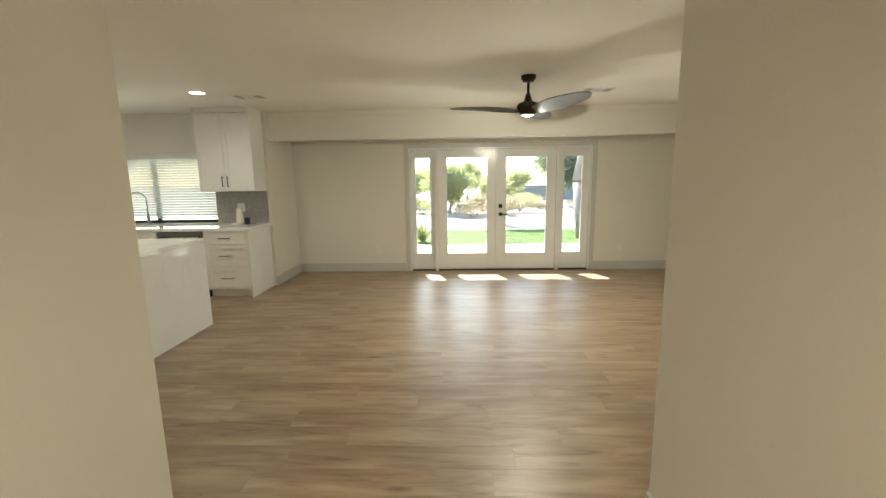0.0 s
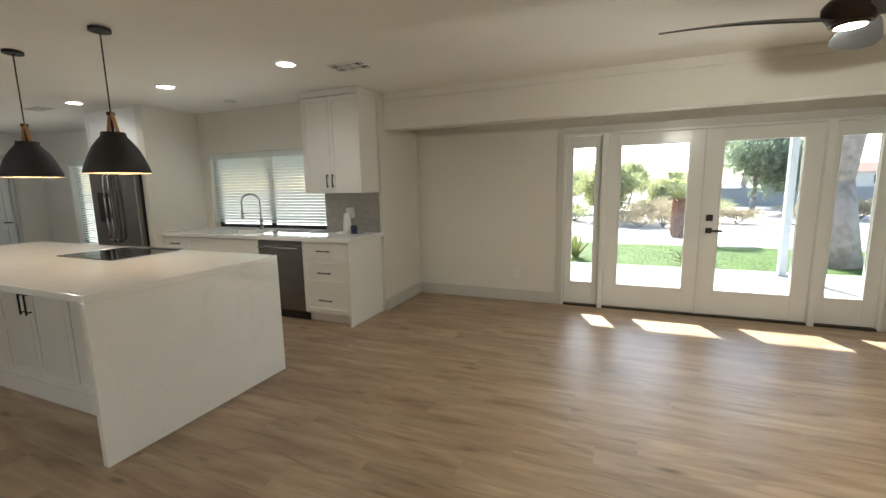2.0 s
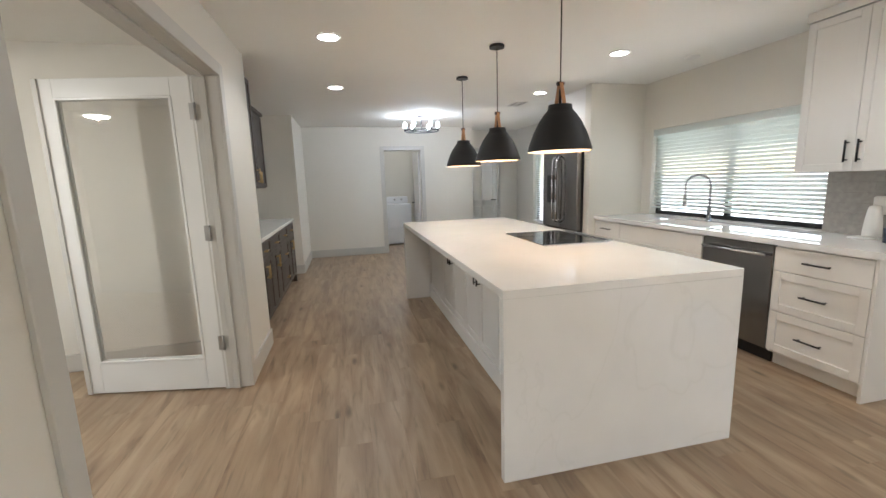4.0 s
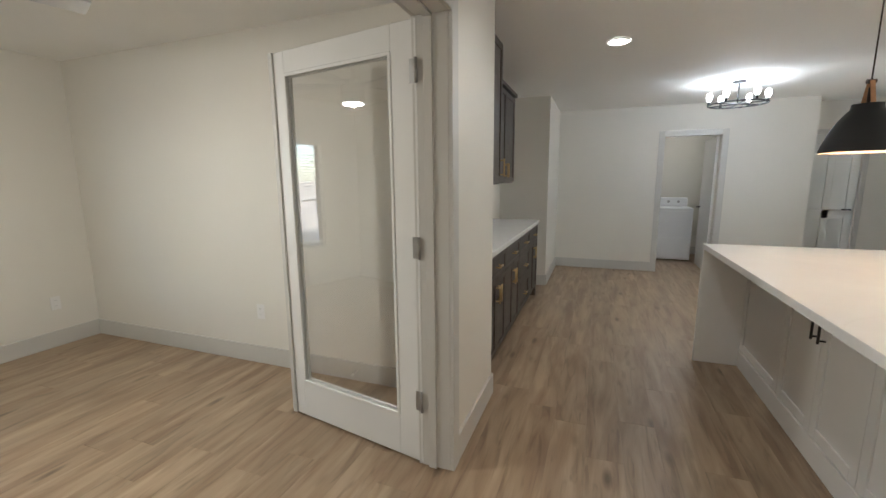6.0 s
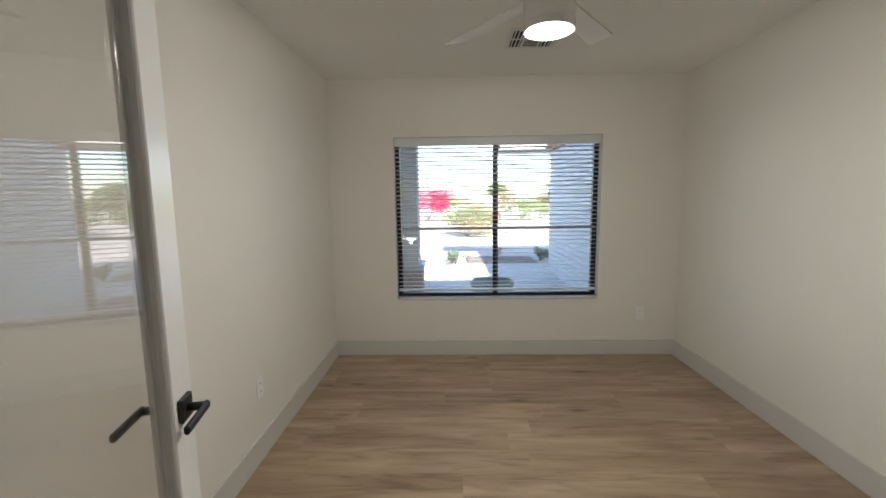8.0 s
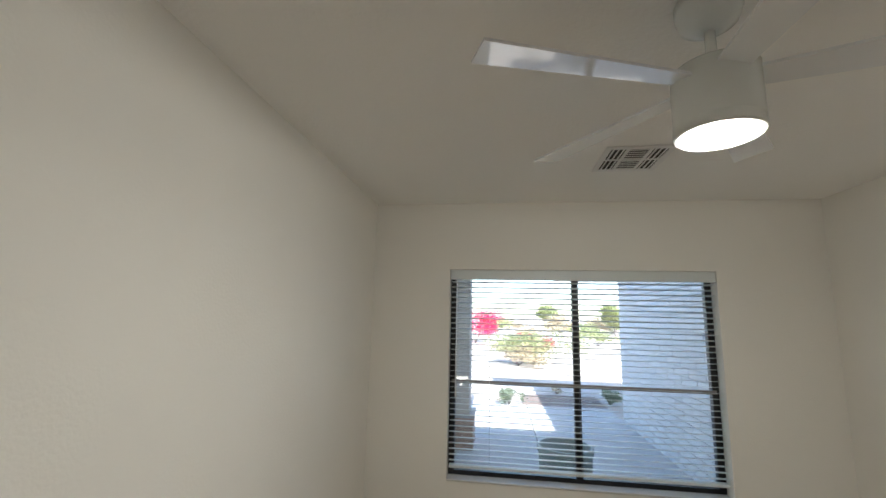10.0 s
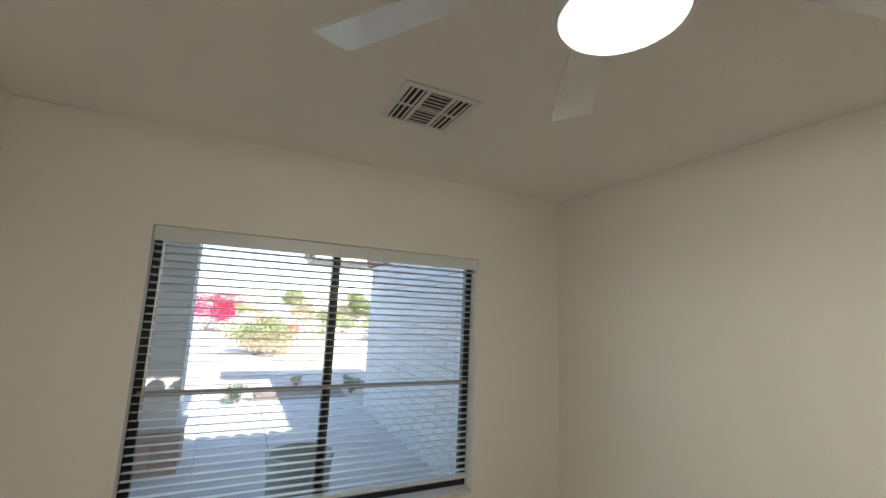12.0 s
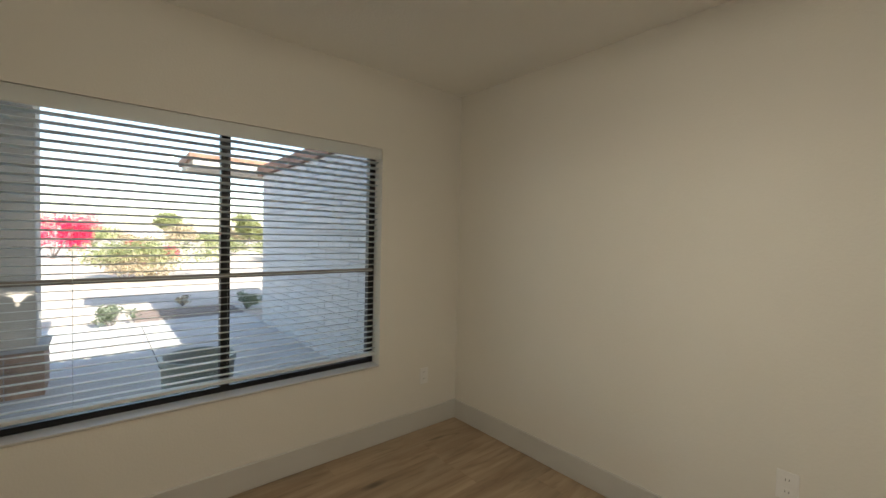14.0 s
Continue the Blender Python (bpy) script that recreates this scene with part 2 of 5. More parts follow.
BLOCKWALL = mat("grey_block_wall", (0.28, 0.29, 0.31), 0.9, var=0.1, bump=0.3)
NAVY = mat("navy_ceramic", (0.02, 0.03, 0.06), 0.3, var=0.05)


# ---- builders ----
def box(bm, x0, x1, y0, y1, z0, z1, bev=0.0, seg=1):
    x0, x1, y0, y1, z0, z1 = min(x0, x1), max(x0, x1), min(y0, y1), max(y0, y1), min(z0, z1), max(z0, z1)
    v = [bm.verts.new(p) for p in itertools.product((x0, x1), (y0, y1), (z0, z1))]
    fs = [bm.faces.new([v[i] for i in q]) for q in ((0, 1, 3, 2), (4, 6, 7, 5), (0, 4, 5, 1), (2, 3, 7, 6), (0, 2, 6, 4), (1, 5, 7, 3))]
    if bev:
        es = list({e for f in fs for e in f.edges})
        bmesh.ops.bevel(bm, geom=es, offset=bev, segments=seg, profile=0.6, affect="EDGES")
    return v


def lathe(bm, profile, seg=32, at=(0, 0, 0), cap=True):
    rings = []
    for r, z in profile:
        rings.append([bm.verts.new((at[0] + r * math.cos(2 * math.pi * i / seg), at[1] + r * math.sin(2 * math.pi * i / seg), at[2] + z)) for i in range(seg)])
    for a, b in zip(rings, rings[1:]):
        for i in range(seg):
            f = bm.faces.new((a[i], a[(i + 1) % seg], b[(i + 1) % seg], b[i]))
            f.smooth = True
    if cap:
        bm.faces.new(rings[0][::-1])
        bm.faces.new(rings[-1])
    return rings


def rod(bm, a, b, r, seg=12, r2=None):
    a, b = Vector(a), Vector(b)
    q = (b - a).to_track_quat("Z", "Y").to_matrix()
    r2 = r if r2 is None else r2
    ra = [bm.verts.new(a + q @ Vector((r * math.cos(2 * math.pi * i / seg), r * math.sin(2 * math.pi * i / seg), 0))) for i in range(seg)]
    rb = [bm.verts.new(b + q @ Vector((r2 * math.cos(2 * math.pi * i / seg), r2 * math.sin(2 * math.pi * i / seg), 0))) for i in range(seg)]
    for i in range(seg):
        bm.faces.new((ra[i], ra[(i + 1) % seg], rb[(i + 1) % seg], rb[i])).smooth = True
    bm.faces.new(ra[::-1])
    bm.faces.new(rb)


def tube(bm, pts, r, seg=10):
    for a, b in zip(pts, pts[1:]):
        rod(bm, a, b, r, seg)


def root_place(ob):
    p = Vector((0, 0, 0))
    while ob is not None:
        p += ob.location
        ob = ob.parent
    return p


def part(name, bm, material, parent=None, label="", kind="", smooth=False):
    me = bpy.data.meshes.new(name)
    bmesh.ops.recalc_face_normals(bm, faces=bm.faces)
    if parent is not None:
        bmesh.ops.translate(bm, verts=bm.verts, vec=-root_place(parent))
    if smooth:
        for f in bm.faces:
            f.smooth = True
    bm.to_mesh(me)
    bm.free()
    me.materials.append(material)
    ob = new(name, me)
    if parent is not None:
        ob.parent = parent
    return tagged(ob, label=label, kind=kind)


def boxpart(name, dims, material, parent=None, label="", kind="", bev=0.0):
    bm = bmesh.new()
    box(bm, *dims, bev=bev)
    return part(name, bm, material, parent, label, kind)


def thing(name, at, label, category, group=""):
    ob = new(name)
    ob.location = at
    ob.empty_display_size = 0.1
    return tagged(ob, label, category, group)


def structure(name, boxes, material, bev=0.0):
    bm = bmesh.new()
    for d in boxes:
        box(bm, *d, bev=bev)
    return part(name, bm, material, None, kind="structure")


def wall_with(name, axis, face0, face1, a0, a1, z0, z1, holes, material):
    """A wall across axis between face0 and face1, from a0 to a1 along the other, with holes (b0, b1, c0, c1)."""
    out = []
    at = a0
    for b0, b1, c0, c1 in sorted(holes):
        out.append((at, b0, z0, z1))
        if c0 > z0:
            out.append((b0, b1, z0, c0))
        if c1 < z1:
            out.append((b0, b1, c1, z1))
        at = b1
    out.append((at, a1, z0, z1))
    bx = []
    for b0, b1, c0, c1 in out:
        if b1 - b0 > 1e-4:
            bx.append((b0, b1, face0, face1, c0, c1) if axis == "y" else (face0, face1, b0, b1, c0, c1))
    return structure(name, bx, material)

# ---- structure ----
H = 2.44
YN, YK, YD = 7.58, 6.65, 6.82
XW, XS, XE = -8.21, -1.65, 5.15
structure("floor_base", [(-10.2, 5.3, -1.5, 7.72, -0.12, -0.006)], mat("subfloor", (0.10, 0.07, 0.05), 0.8))
structure("ceiling", [(-10.3, 5.35, -1.55, 7.75, H, H + 0.12)], CEILING)
wall_with("wall_north_living", "y", YN, YN + 0.15, XS - 0.15, XE + 0.15, 0, H, [(0.21, 3.11, 0, 1.98)], WALL)
structure("wall_west_living", [(XS - 0.15, XS, YK + 0.15, YN, 0, H)], WALL)
wall_with("wall_north_kitchen", "y", YK, YK + 0.15, -5.60, XS, 0, H, [(-4.30, -2.43, 0.92, 1.90)], WALL)
structure("wall_fridge_return", [(-5.60, -5.45, YK + 0.15, YD + 0.15, 0, H)], WALL)
wall_with("wall_north_dining", "y", YD, YD + 0.15, -8.80, -5.60, 0, H, [(-7.86, -5.70, 0.50, 1.95)], WALL)
structure("wall_fridge_side", [(-4.57, -4.45, 5.93, YK, 0, H)], WALL)
wall_with("wall_west_dining", "x", XW - 0.12, XW, 2.38, 5.64, 0, H, [(3.87, 4.58, 0, 2.0)], WALL)
structure("wall_alcove_side", [(-8.80, XW - 0.12, 5.52, 5.64, 0, H)], WALL)
wall_with("wall_alcove_back", "x", -8.80, -8.68, 5.64, YD, 0, H, [(5.72, 6.36, 0, 2.0)], WALL)
structure("wall_south_dining", [(-8.80, -6.82, 1.60, 2.38, 0, H)], WALL)
structure("wall_niche_back", [(-6.82, -3.81, 1.60, 1.75, 0, H)], WALL)
structure("wall_office_corner", [(-3.81, -3.018, 2.23, 2.38, 0, H), (-3.81, -3.66, 1.75, 2.23, 0, H)], WALL)
structure("wall_office_north", [(-3.018, -1.212, 2.23, 2.38, 2.105, H), (-1.212, -0.22, 2.23, 2.38, 0, H)], WALL)
structure("wall_office_west", [(-3.81, -3.66, -1.39, 1.75, 0, H)], WALL)
structure("wall_office_east", [(-0.61, -0.22, -1.39, 2.23, 0, H)], WALL)
WX0, WX1, WZ0, WZ1 = -2.975, -1.18, 0.515, 1.947
wall_with("wall_office_south", "y", -1.54, -1.39, -3.81, -0.22, 0, H, [(WX0, WX1, WZ0, WZ1)], WALL)
structure("wall_hall_south", [(-0.22, 1.92, -1.54, -1.39, 0, H)], WALL)
structure("wall_hall_east", [(1.77, 1.92, -1.39, 2.50, 0, H), (1.92, 2.65, 2.35, 2.50, 0, H), (2.50, 2.65, 2.50, 3.81, 0, H)], WALL)
structure("wall_south_living", [(2.65, XE + 0.15, 3.66, 3.81, 0, H)], WALL)
structure("wall_east_living", [(XE, XE + 0.15, 3.81, YN, 0, H)], WALL)
structure("laundry_walls", [(-10.2, -10.05, 3.0, 5.52, 0, H), (-10.05, XW - 0.12, 2.9, 3.0, 0, H), (-10.05, -8.80, 5.40, 5.52, 0, H)], WALL)
BEAM_Y, BEAM_Z = 6.74, 2.055
structure("ceiling_beam", [(XS, XE, BEAM_Y, BEAM_Y + 0.17, BEAM_Z, H)], WALL)
structure("beam_trim", [(XS + 0.02, XE, BEAM_Y - 0.018, BEAM_Y, 2.36, H)], WALL, 0.003)

BASE_H, BASE_T = 0.14, 0.016


def baseboards():
    runs = [
        ("x", XS, 0.13, YN, -1), ("x", 3.19, XE, YN, -1), ("y", 6.65, YN, XS, 1), ("y", 3.81, YN, XE, -1), ("x", 2.50, XE, 3.81, 1),
        ("y", 2.50, 3.81, 2.50, -1), ("x", 1.77, 2.50, 2.50, 1), ("y", -1.39, 2.50, 1.77, -1), ("y", -1.39, 2.38, -0.22, 1),
        ("x", -1.148, -0.22, 2.38, 1), ("x", -3.81, -3.080, 2.38, 1), ("x", -8.21, -6.82, 2.38, 1), ("y", 1.75, 2.38, -6.82, 1),
        ("x", -6.82, -6.36, 1.75, 1), ("y", 2.38, 3.79, XW, 1), ("y", 4.66, 5.64, XW, 1), ("y", 5.64, 5.70, -8.68, 1), ("y", 6.45, YD, -8.68, 1),
        ("x", -8.68, -5.60, YD, -1), ("x", -3.66, -0.61, -1.39, 1), ("y", -1.39, 2.23, -3.66, 1), ("y", -1.39, 2.23, -0.61, -1),
        ("x", -3.66, -3.080, 2.23, -1), ("x", -1.148, -0.61, 2.23, -1), ("x", -0.22, 1.77, -1.39, 1), ("y", 3.0, 5.40, -10.05, 1),
    ]
    for ax, a, b, f, s in runs:
        lo, hi = min(f, f + s * BASE_T), max(f, f + s * BASE_T)
        d = (a, b, lo, hi, 0, BASE_H) if ax == "x" else (lo, hi, a, b, 0, BASE_H)
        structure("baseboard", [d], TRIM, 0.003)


baseboards()


def casing(name, axis, face, side, a0, a1, top, w=0.08, t=0.018):
    lo, hi = min(face, face + side * t), max(face, face + side * t)
    bx = []
    for p, q, z0, z1 in ((a0 - w, a0, 0, top + w), (a1, a1 + w, 0, top + w), (a0, a1, top, top + w)):
        bx.append((p, q, lo, hi, z0, z1) if axis == "y" else (lo, hi, p, q, z0, z1))
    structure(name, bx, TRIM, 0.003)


casing("trim_office_door", "y", 2.38, 1, -3.000, -1.23, 2.087)
casing("trim_office_door", "y", 2.23, -1, -3.000, -1.23, 2.087)
casing("trim_laundry_door", "x", XW, 1, 3.87, 4.58, 2.0)
casing("trim_closet_door", "x", -8.68, 1, 5.72, 6.36, 2.0, 0.06)
casing("trim_french_door", "y", YN, -1, 0.21, 3.11, 1.98, 0.07)
structure("trim_office_jamb", [(-3.018, -3.000, 2.23, 2.38, 0, 2.105), (-1.23, -1.212, 2.23, 2.38, 0, 2.105), (-3.000, -1.23, 2.23, 2.38, 2.087, 2.105),
                               (-3.000, -2.988, 2.27, 2.31, 0, 2.075), (-1.242, -1.23, 2.27, 2.31, 0, 2.075), (-3.000, -1.23, 2.27, 2.31, 2.075, 2.087)], TRIM, 0.002)


# ---- french doors ----
def glazed_leaf(parent, x0, x1, y, z0, z1, gx0, gx1, gz0, gz1, t=0.044, material=None, glass=None):
    material = material or DOORPAINT
    glass = glass or GLASS
    bm = bmesh.new()
    box(bm, x0, gx0, y - t / 2, y + t / 2, z0, z1, 0.002)
    box(bm, gx1, x1, y - t / 2, y + t / 2, z0, z1, 0.002)
    box(bm, gx0, gx1, y - t / 2, y + t / 2, z0, gz0, 0.002)
    box(bm, gx0, gx1, y - t / 2, y + t / 2, gz1, z1, 0.002)
    leaf = part("leaf", bm, material, parent)
    bm = bmesh.new()
    for s in (-1, 1):
        ya, yb = y + s * (t / 2 - 0.006), y + s * (t / 2 + 0.006)
        box(bm, gx0 - 0.004, gx0 + 0.014, ya, yb, gz0, gz1, 0.003)
        box(bm, gx1 - 0.014, gx1 + 0.004, ya, yb, gz0, gz1, 0.003)
        box(bm, gx0, gx1, ya, yb, gz0 - 0.004, gz0 + 0.014, 0.003)
        box(bm, gx0, gx1, ya, yb, gz1 - 0.014, gz1 + 0.004, 0.003)
    part("glazing_bead", bm, material, leaf)
    pane = boxpart("pane", (gx0 - 0.004, gx1 + 0.004, y - 0.004, y + 0.004, gz0 - 0.004, gz1 + 0.004), glass, leaf)
    pane.visible_shadow = False
    return leaf


def lever(parent, x, y, z, side, way, material=BLACK, rose=0.055):
    bm = bmesh.new()
    box(bm, x - rose / 2, x + rose / 2, y, y + side * 0.012, z - rose / 2, z + rose / 2, 0.002)
    rod(bm, (x, y + side * 0.008, z), (x, y + side * 0.05, z), 0.010)
    box(bm, x - 0.011, x + way * 0.115, y + side * 0.045, y + side * 0.057, z - 0.010, z + 0.010, 0.004)
    return part("door_handle", bm, material, parent)


door_unit = thing("door_french", (1.66, YN + 0.06, 0), "cream painted glazed double door with a narrow glazed panel on each side, closed", "door")
tagged(door_unit, kind="structure")
YG = YN + 0.05
bm = bmesh.new()
for a, b in ((0.21, 0.235), (0.613, 0.667), (1.608, 1.612), (2.553, 2.607), (3.085, 3.11)):
    if b - a > 0.01:
        box(bm, a, b, YN - (0.034 if 0.3 < a < 3.0 else 0.012), YN + 0.13, 0, 1.955, 0.003)
box(bm, 0.21, 3.11, YN - 0.005, YN + 0.13, 1.955, 1.98, 0.003)
part("door_frame", bm, DOORPAINT, door_unit)
boxpart("threshold", (0.235, 3.085, YN - 0.012, YN + 0.13, 0.0, 0.018), BRONZE, door_unit, "dark bronze threshold")
GZ0, GZ1 = 0.27, 1.84
glazed_leaf(door_unit, 0.236, 0.6125, YG + 0.012, 0.02, 1.952, 0.235 + 0.06, 0.555, GZ0, GZ1)
glazed_leaf(door_unit, 0.6675, 1.606, YG, 0.02, 1.952, 0.80, 1.47, GZ0, GZ1)
leafB = glazed_leaf(door_unit, 1.612, 2.5525, YG, 0.02, 1.952, 1.75, 2.42, GZ0, GZ1)
glazed_leaf(door_unit, 2.6075, 3.084, YG + 0.012, 0.02, 1.952, 2.67, 2.985, GZ0, GZ1)
boxpart("astragal", (1.594, 1.624, YG - 0.046, YG - 0.022, 0.02, 1.952), DOORPAINT, door_unit, bev=0.003)
lever(leafB, 1.675, YG - 0.022, 0.92, -1, 1)
bm = bmesh.new()
box(bm, 1.645, 1.705, YG - 0.04, YG - 0.022, 1.02, 1.085, 0.003)
rod(bm, (1.675, YG - 0.04, 1.052), (1.675, YG - 0.055, 1.052), 0.014)
part("deadbolt", bm, BLACK, leafB, "black deadbolt plate")


# ---- office doors ----
def office_leaf(name, hx, mirror, turn, label):
    root = thing(name, (hx, 2.235, 0), label, "door")
    tagged(root, kind="structure")
    w, s = (0.97 if mirror < 0 else 0.94), mirror
    x0, x1 = sorted((hx, hx + s * w))
    leaf = glazed_leaf(root, x0, x1, 2.235 - 0.022, 0.012, 2.08, x0 + (0.10 if s < 0 else 0.14), x1 - (0.115 if s < 0 else 0.095), 0.23, 1.965, 0.036, glass=DOORGLASS)
    xh = hx + s * (w - 0.055)
    if mirror < 0:
        for side in (-1, 1):
            lever(leaf, xh, 2.213 + side * 0.018, 0.95, side, -s)
    if mirror > 0:
        xf = hx + s * w
        boxpart("astragal", (xf - 0.02, xf + 0.012, 2.2315, 2.2435, 0.012, 2.08), TRIM, leaf, bev=0.003)
    for z in (0.34, 1.10, 1.87):
        bm = bmesh.new()
        rod(bm, (hx - s * 0.004, 2.243, z - 0.05), (hx - s * 0.004, 2.243, z + 0.05), 0.007)
        box(bm, hx, hx + s * 0.002, 2.20, 2.24, z - 0.05, z + 0.05)
        box(bm, hx - s * 0.004, hx + s * 0.036, 2.2315, 2.2345, z - 0.05, z + 0.05)
        part("hinge", bm, NICKEL, leaf, "satin steel hinge")
    root.rotation_euler[2] = radians(turn)
    return root


office_leaf("office_door", -2.994, 1, -100.4, "white painted office door with one tall clear pane, standing open")
office_leaf("office_door", -1.260, -1, 102.6, "white painted office door with one tall clear pane and black levers, standing open")


# ---- windows with blinds ----
def slat_window(name, axis_y, x0, x1, z0, z1, inward, label, nslat, tilt, slat_w=0.045, blind_z0=None, sill=True, xm=None):
    """A black slider window in a hole of a wall across y; inward is -1 when the room lies at lower y."""
    win = thing(name, ((x0 + x1) / 2, axis_y, z0), label, "window")
    tagged(win, kind="structure")
    yo = axis_y - inward * 0.11
    fr = 0.042
    bm = bmesh.new()
    ya, yb = yo - 0.02, yo + 0.02
    box(bm, x0, x0 + fr, ya, yb, z0, z1)
    box(bm, x1 - fr, x1, ya, yb, z0, z1)
    box(bm, x0 + fr, x1 - fr, ya, yb, z0, z0 + fr)
    box(bm, x0 + fr, x1 - fr, ya, yb, z1 - fr, z1)
    part("window_frame", bm, FRAMEBLACK, win, "black metal window frame")
    xm = xm or (x0 + x1) / 2
    boxpart("mullion", (xm - 0.022, xm + 0.022, ya - 0.003, yb + 0.003, z0 + fr, z1 - fr), FRAMEBLACK, win, "black metal mullion")
    for a, b in ((x0 + fr, xm - 0.022), (xm + 0.022, x1 - fr)):
        p = boxpart("pane", (a, b, yo - 0.003, yo + 0.003, z0 + fr, z1 - fr), GLASS, win)
        p.visible_shadow = False
    if sill:
        boxpart("window_sill", (x0 + 0.002, x1 - 0.002, axis_y - inward * 0.088, axis_y + inward * 0.012, z0 + 0.001, z0 + 0.014), TRIM, win, bev=0.003)
    bl = thing("window_blind", ((x0 + x1) / 2, axis_y - inward * 0.045, z1), "white horizontal slat blind, lowered, slats " + ("nearly closed" if abs(tilt) > 30 else "open"), "blind")
    yc = axis_y - inward * 0.045
    boxpart("valance", (x0 + 0.004, x1 - 0.004, yc + inward * 0.028, yc + inward * 0.040, z1 - 0.075, z1 - 0.002), SLAT, bl, bev=0.003)
    boxpart("headrail", (x0 + 0.012, x1 - 0.012, yc - 0.02, yc + 0.02, z1 - 0.05, z1 - 0.006), SLAT, bl)
    zb = (blind_z0 if blind_z0 is not None else z0 + 0.035)
    boxpart("bottom_rail", (x0 + 0.012, x1 - 0.012, yc - 0.024, yc + 0.024, zb, zb + 0.018), SLAT, bl, bev=0.003)
    bm = bmesh.new()
    vs = box(bm, x0 + 0.012, x1 - 0.012, -slat_w / 2, slat_w / 2, -0.0014, 0.0014)
    bmesh.ops.rotate(bm, verts=vs, cent=(0, 0, 0), matrix=Matrix.Rotation(radians(tilt), 3, "X"))
    bmesh.ops.translate(bm, verts=vs, vec=(-(x0 + x1) / 2, 0, 0))
    me = bpy.data.meshes.new("slat")
    bm.to_mesh(me)
    bm.free()
    me.materials.append(SLAT)
    top = z1 - 0.09
    for i in range(nslat):
        s = new("slat", me)
        s.parent = bl
        s.location = (0, 0, zb + 0.045 + (top - zb - 0.045) * i / (nslat - 1) - z1)
    for k in range(3):
        xx = x0 + (x1 - x0) * (0.16 + 0.34 * k)
        for s in (-1, 1):
            bm = bmesh.new()
            rod(bm, (xx, yc + s * (slat_w / 2 + 0.001), zb), (xx, yc + s * (slat_w / 2 + 0.001), z1 - 0.05), 0.0005, 4)
            part("ladder_cord", bm, SLAT, bl)
    return win, bl


win, blind = slat_window("window_office", -1.39, WX0, WX1, WZ0, WZ1, 1, "black framed sliding office window behind a white blind", 34, 8, sill=True, xm=-2.07, blind_z0=WZ0 + 0.075)
boxpart("meeting_rail", (WX0 + 0.02, WX1 - 0.02, -1.478, -1.466, 1.14, 1.164), mat("greyed_rail", (0.30, 0.27, 0.24), 0.5), win, "greyed horizontal rail")
bm = bmesh.new()
rod(bm, (WX1 - 0.05, -1.402, 1.05), (WX1 - 0.05, -1.402, WZ1 - 0.06), 0.0035, 8)
part("tilt_wand", bm, PLASTIC, blind)
slat_window("window_kitchen", YK, -4.30, -2.43, 0.925, 1.90, -1, "black framed sliding kitchen window above the sink", 22, -39, 0.05, blind_z0=1.0, sill=False, xm=-3.35)
slat_window("window_dining", YD, -7.86, -5.70, 0.50, 1.95, -1, "black framed dining window behind a white blind", 33, -36, 0.052)


# ---- kitchen ----
def shaker(parent, name, axis, face, side, a0, a1, z0, z1, material=CABINET, rail=0.06, gap=0.002, t=0.019, slab=False):
    """A cabinet front in the plane axis = face that looks to side."""
    a0, a1, z0, z1 = a0 + gap, a1 - gap, z0 + gap, z1 - gap
    bm = bmesh.new()

    def b(p, q, r, s, d0, d1):
        lo, hi = face + side * d0, face + side * d1
        if axis == "y":
            box(bm, p, q, lo, hi, r, s, 0.0015)
        else:
            box(bm, lo, hi, p, q, r, s, 0.0015)
    if slab:
        b(a0, a1, z0, z1, 0, t)
    else:
        b(a0, a0 + rail, z0, z1, 0, t)
        b(a1 - rail, a1, z0, z1, 0, t)
        b(a0 + rail, a1 - rail, z0, z0 + rail, 0, t)
        b(a0 + rail, a1 - rail, z1 - rail, z1, 0, t)
        b(a0 + rail - 0.004, a1 - rail + 0.004, z0 + rail - 0.004, z1 - rail + 0.004, 0, t - 0.009)
    return part(name, bm, material, parent)


def bar_pull(parent, axis, face, side, a, z, length, vertical, material=BLACK, out=0.03):
    bm = bmesh.new()
    y0, y1 = face, face + side * out

    def P(u, v, w):
        return (u, v, w) if axis == "y" else (v, u, w)
    if vertical:
        ends = [(a, z - length / 2), (a, z + length / 2)]
        legs = [(a, z - length / 2 + 0.015), (a, z + length / 2 - 0.015)]
    else:
        ends = [(a - length / 2, z), (a + length / 2, z)]
        legs = [(a - length / 2 + 0.015, z), (a + length / 2 - 0.015, z)]
    rod(bm, P(ends[0][0], y1, ends[0][1]), P(ends[1][0], y1, ends[1][1]), 0.006, 10)
    for u, w in legs:
        rod(bm, P(u, y0, w), P(u, y1, w), 0.005, 8)
    return part("handle", bm, material, parent, "black bar handle" if material is BLACK else "brass bar handle")


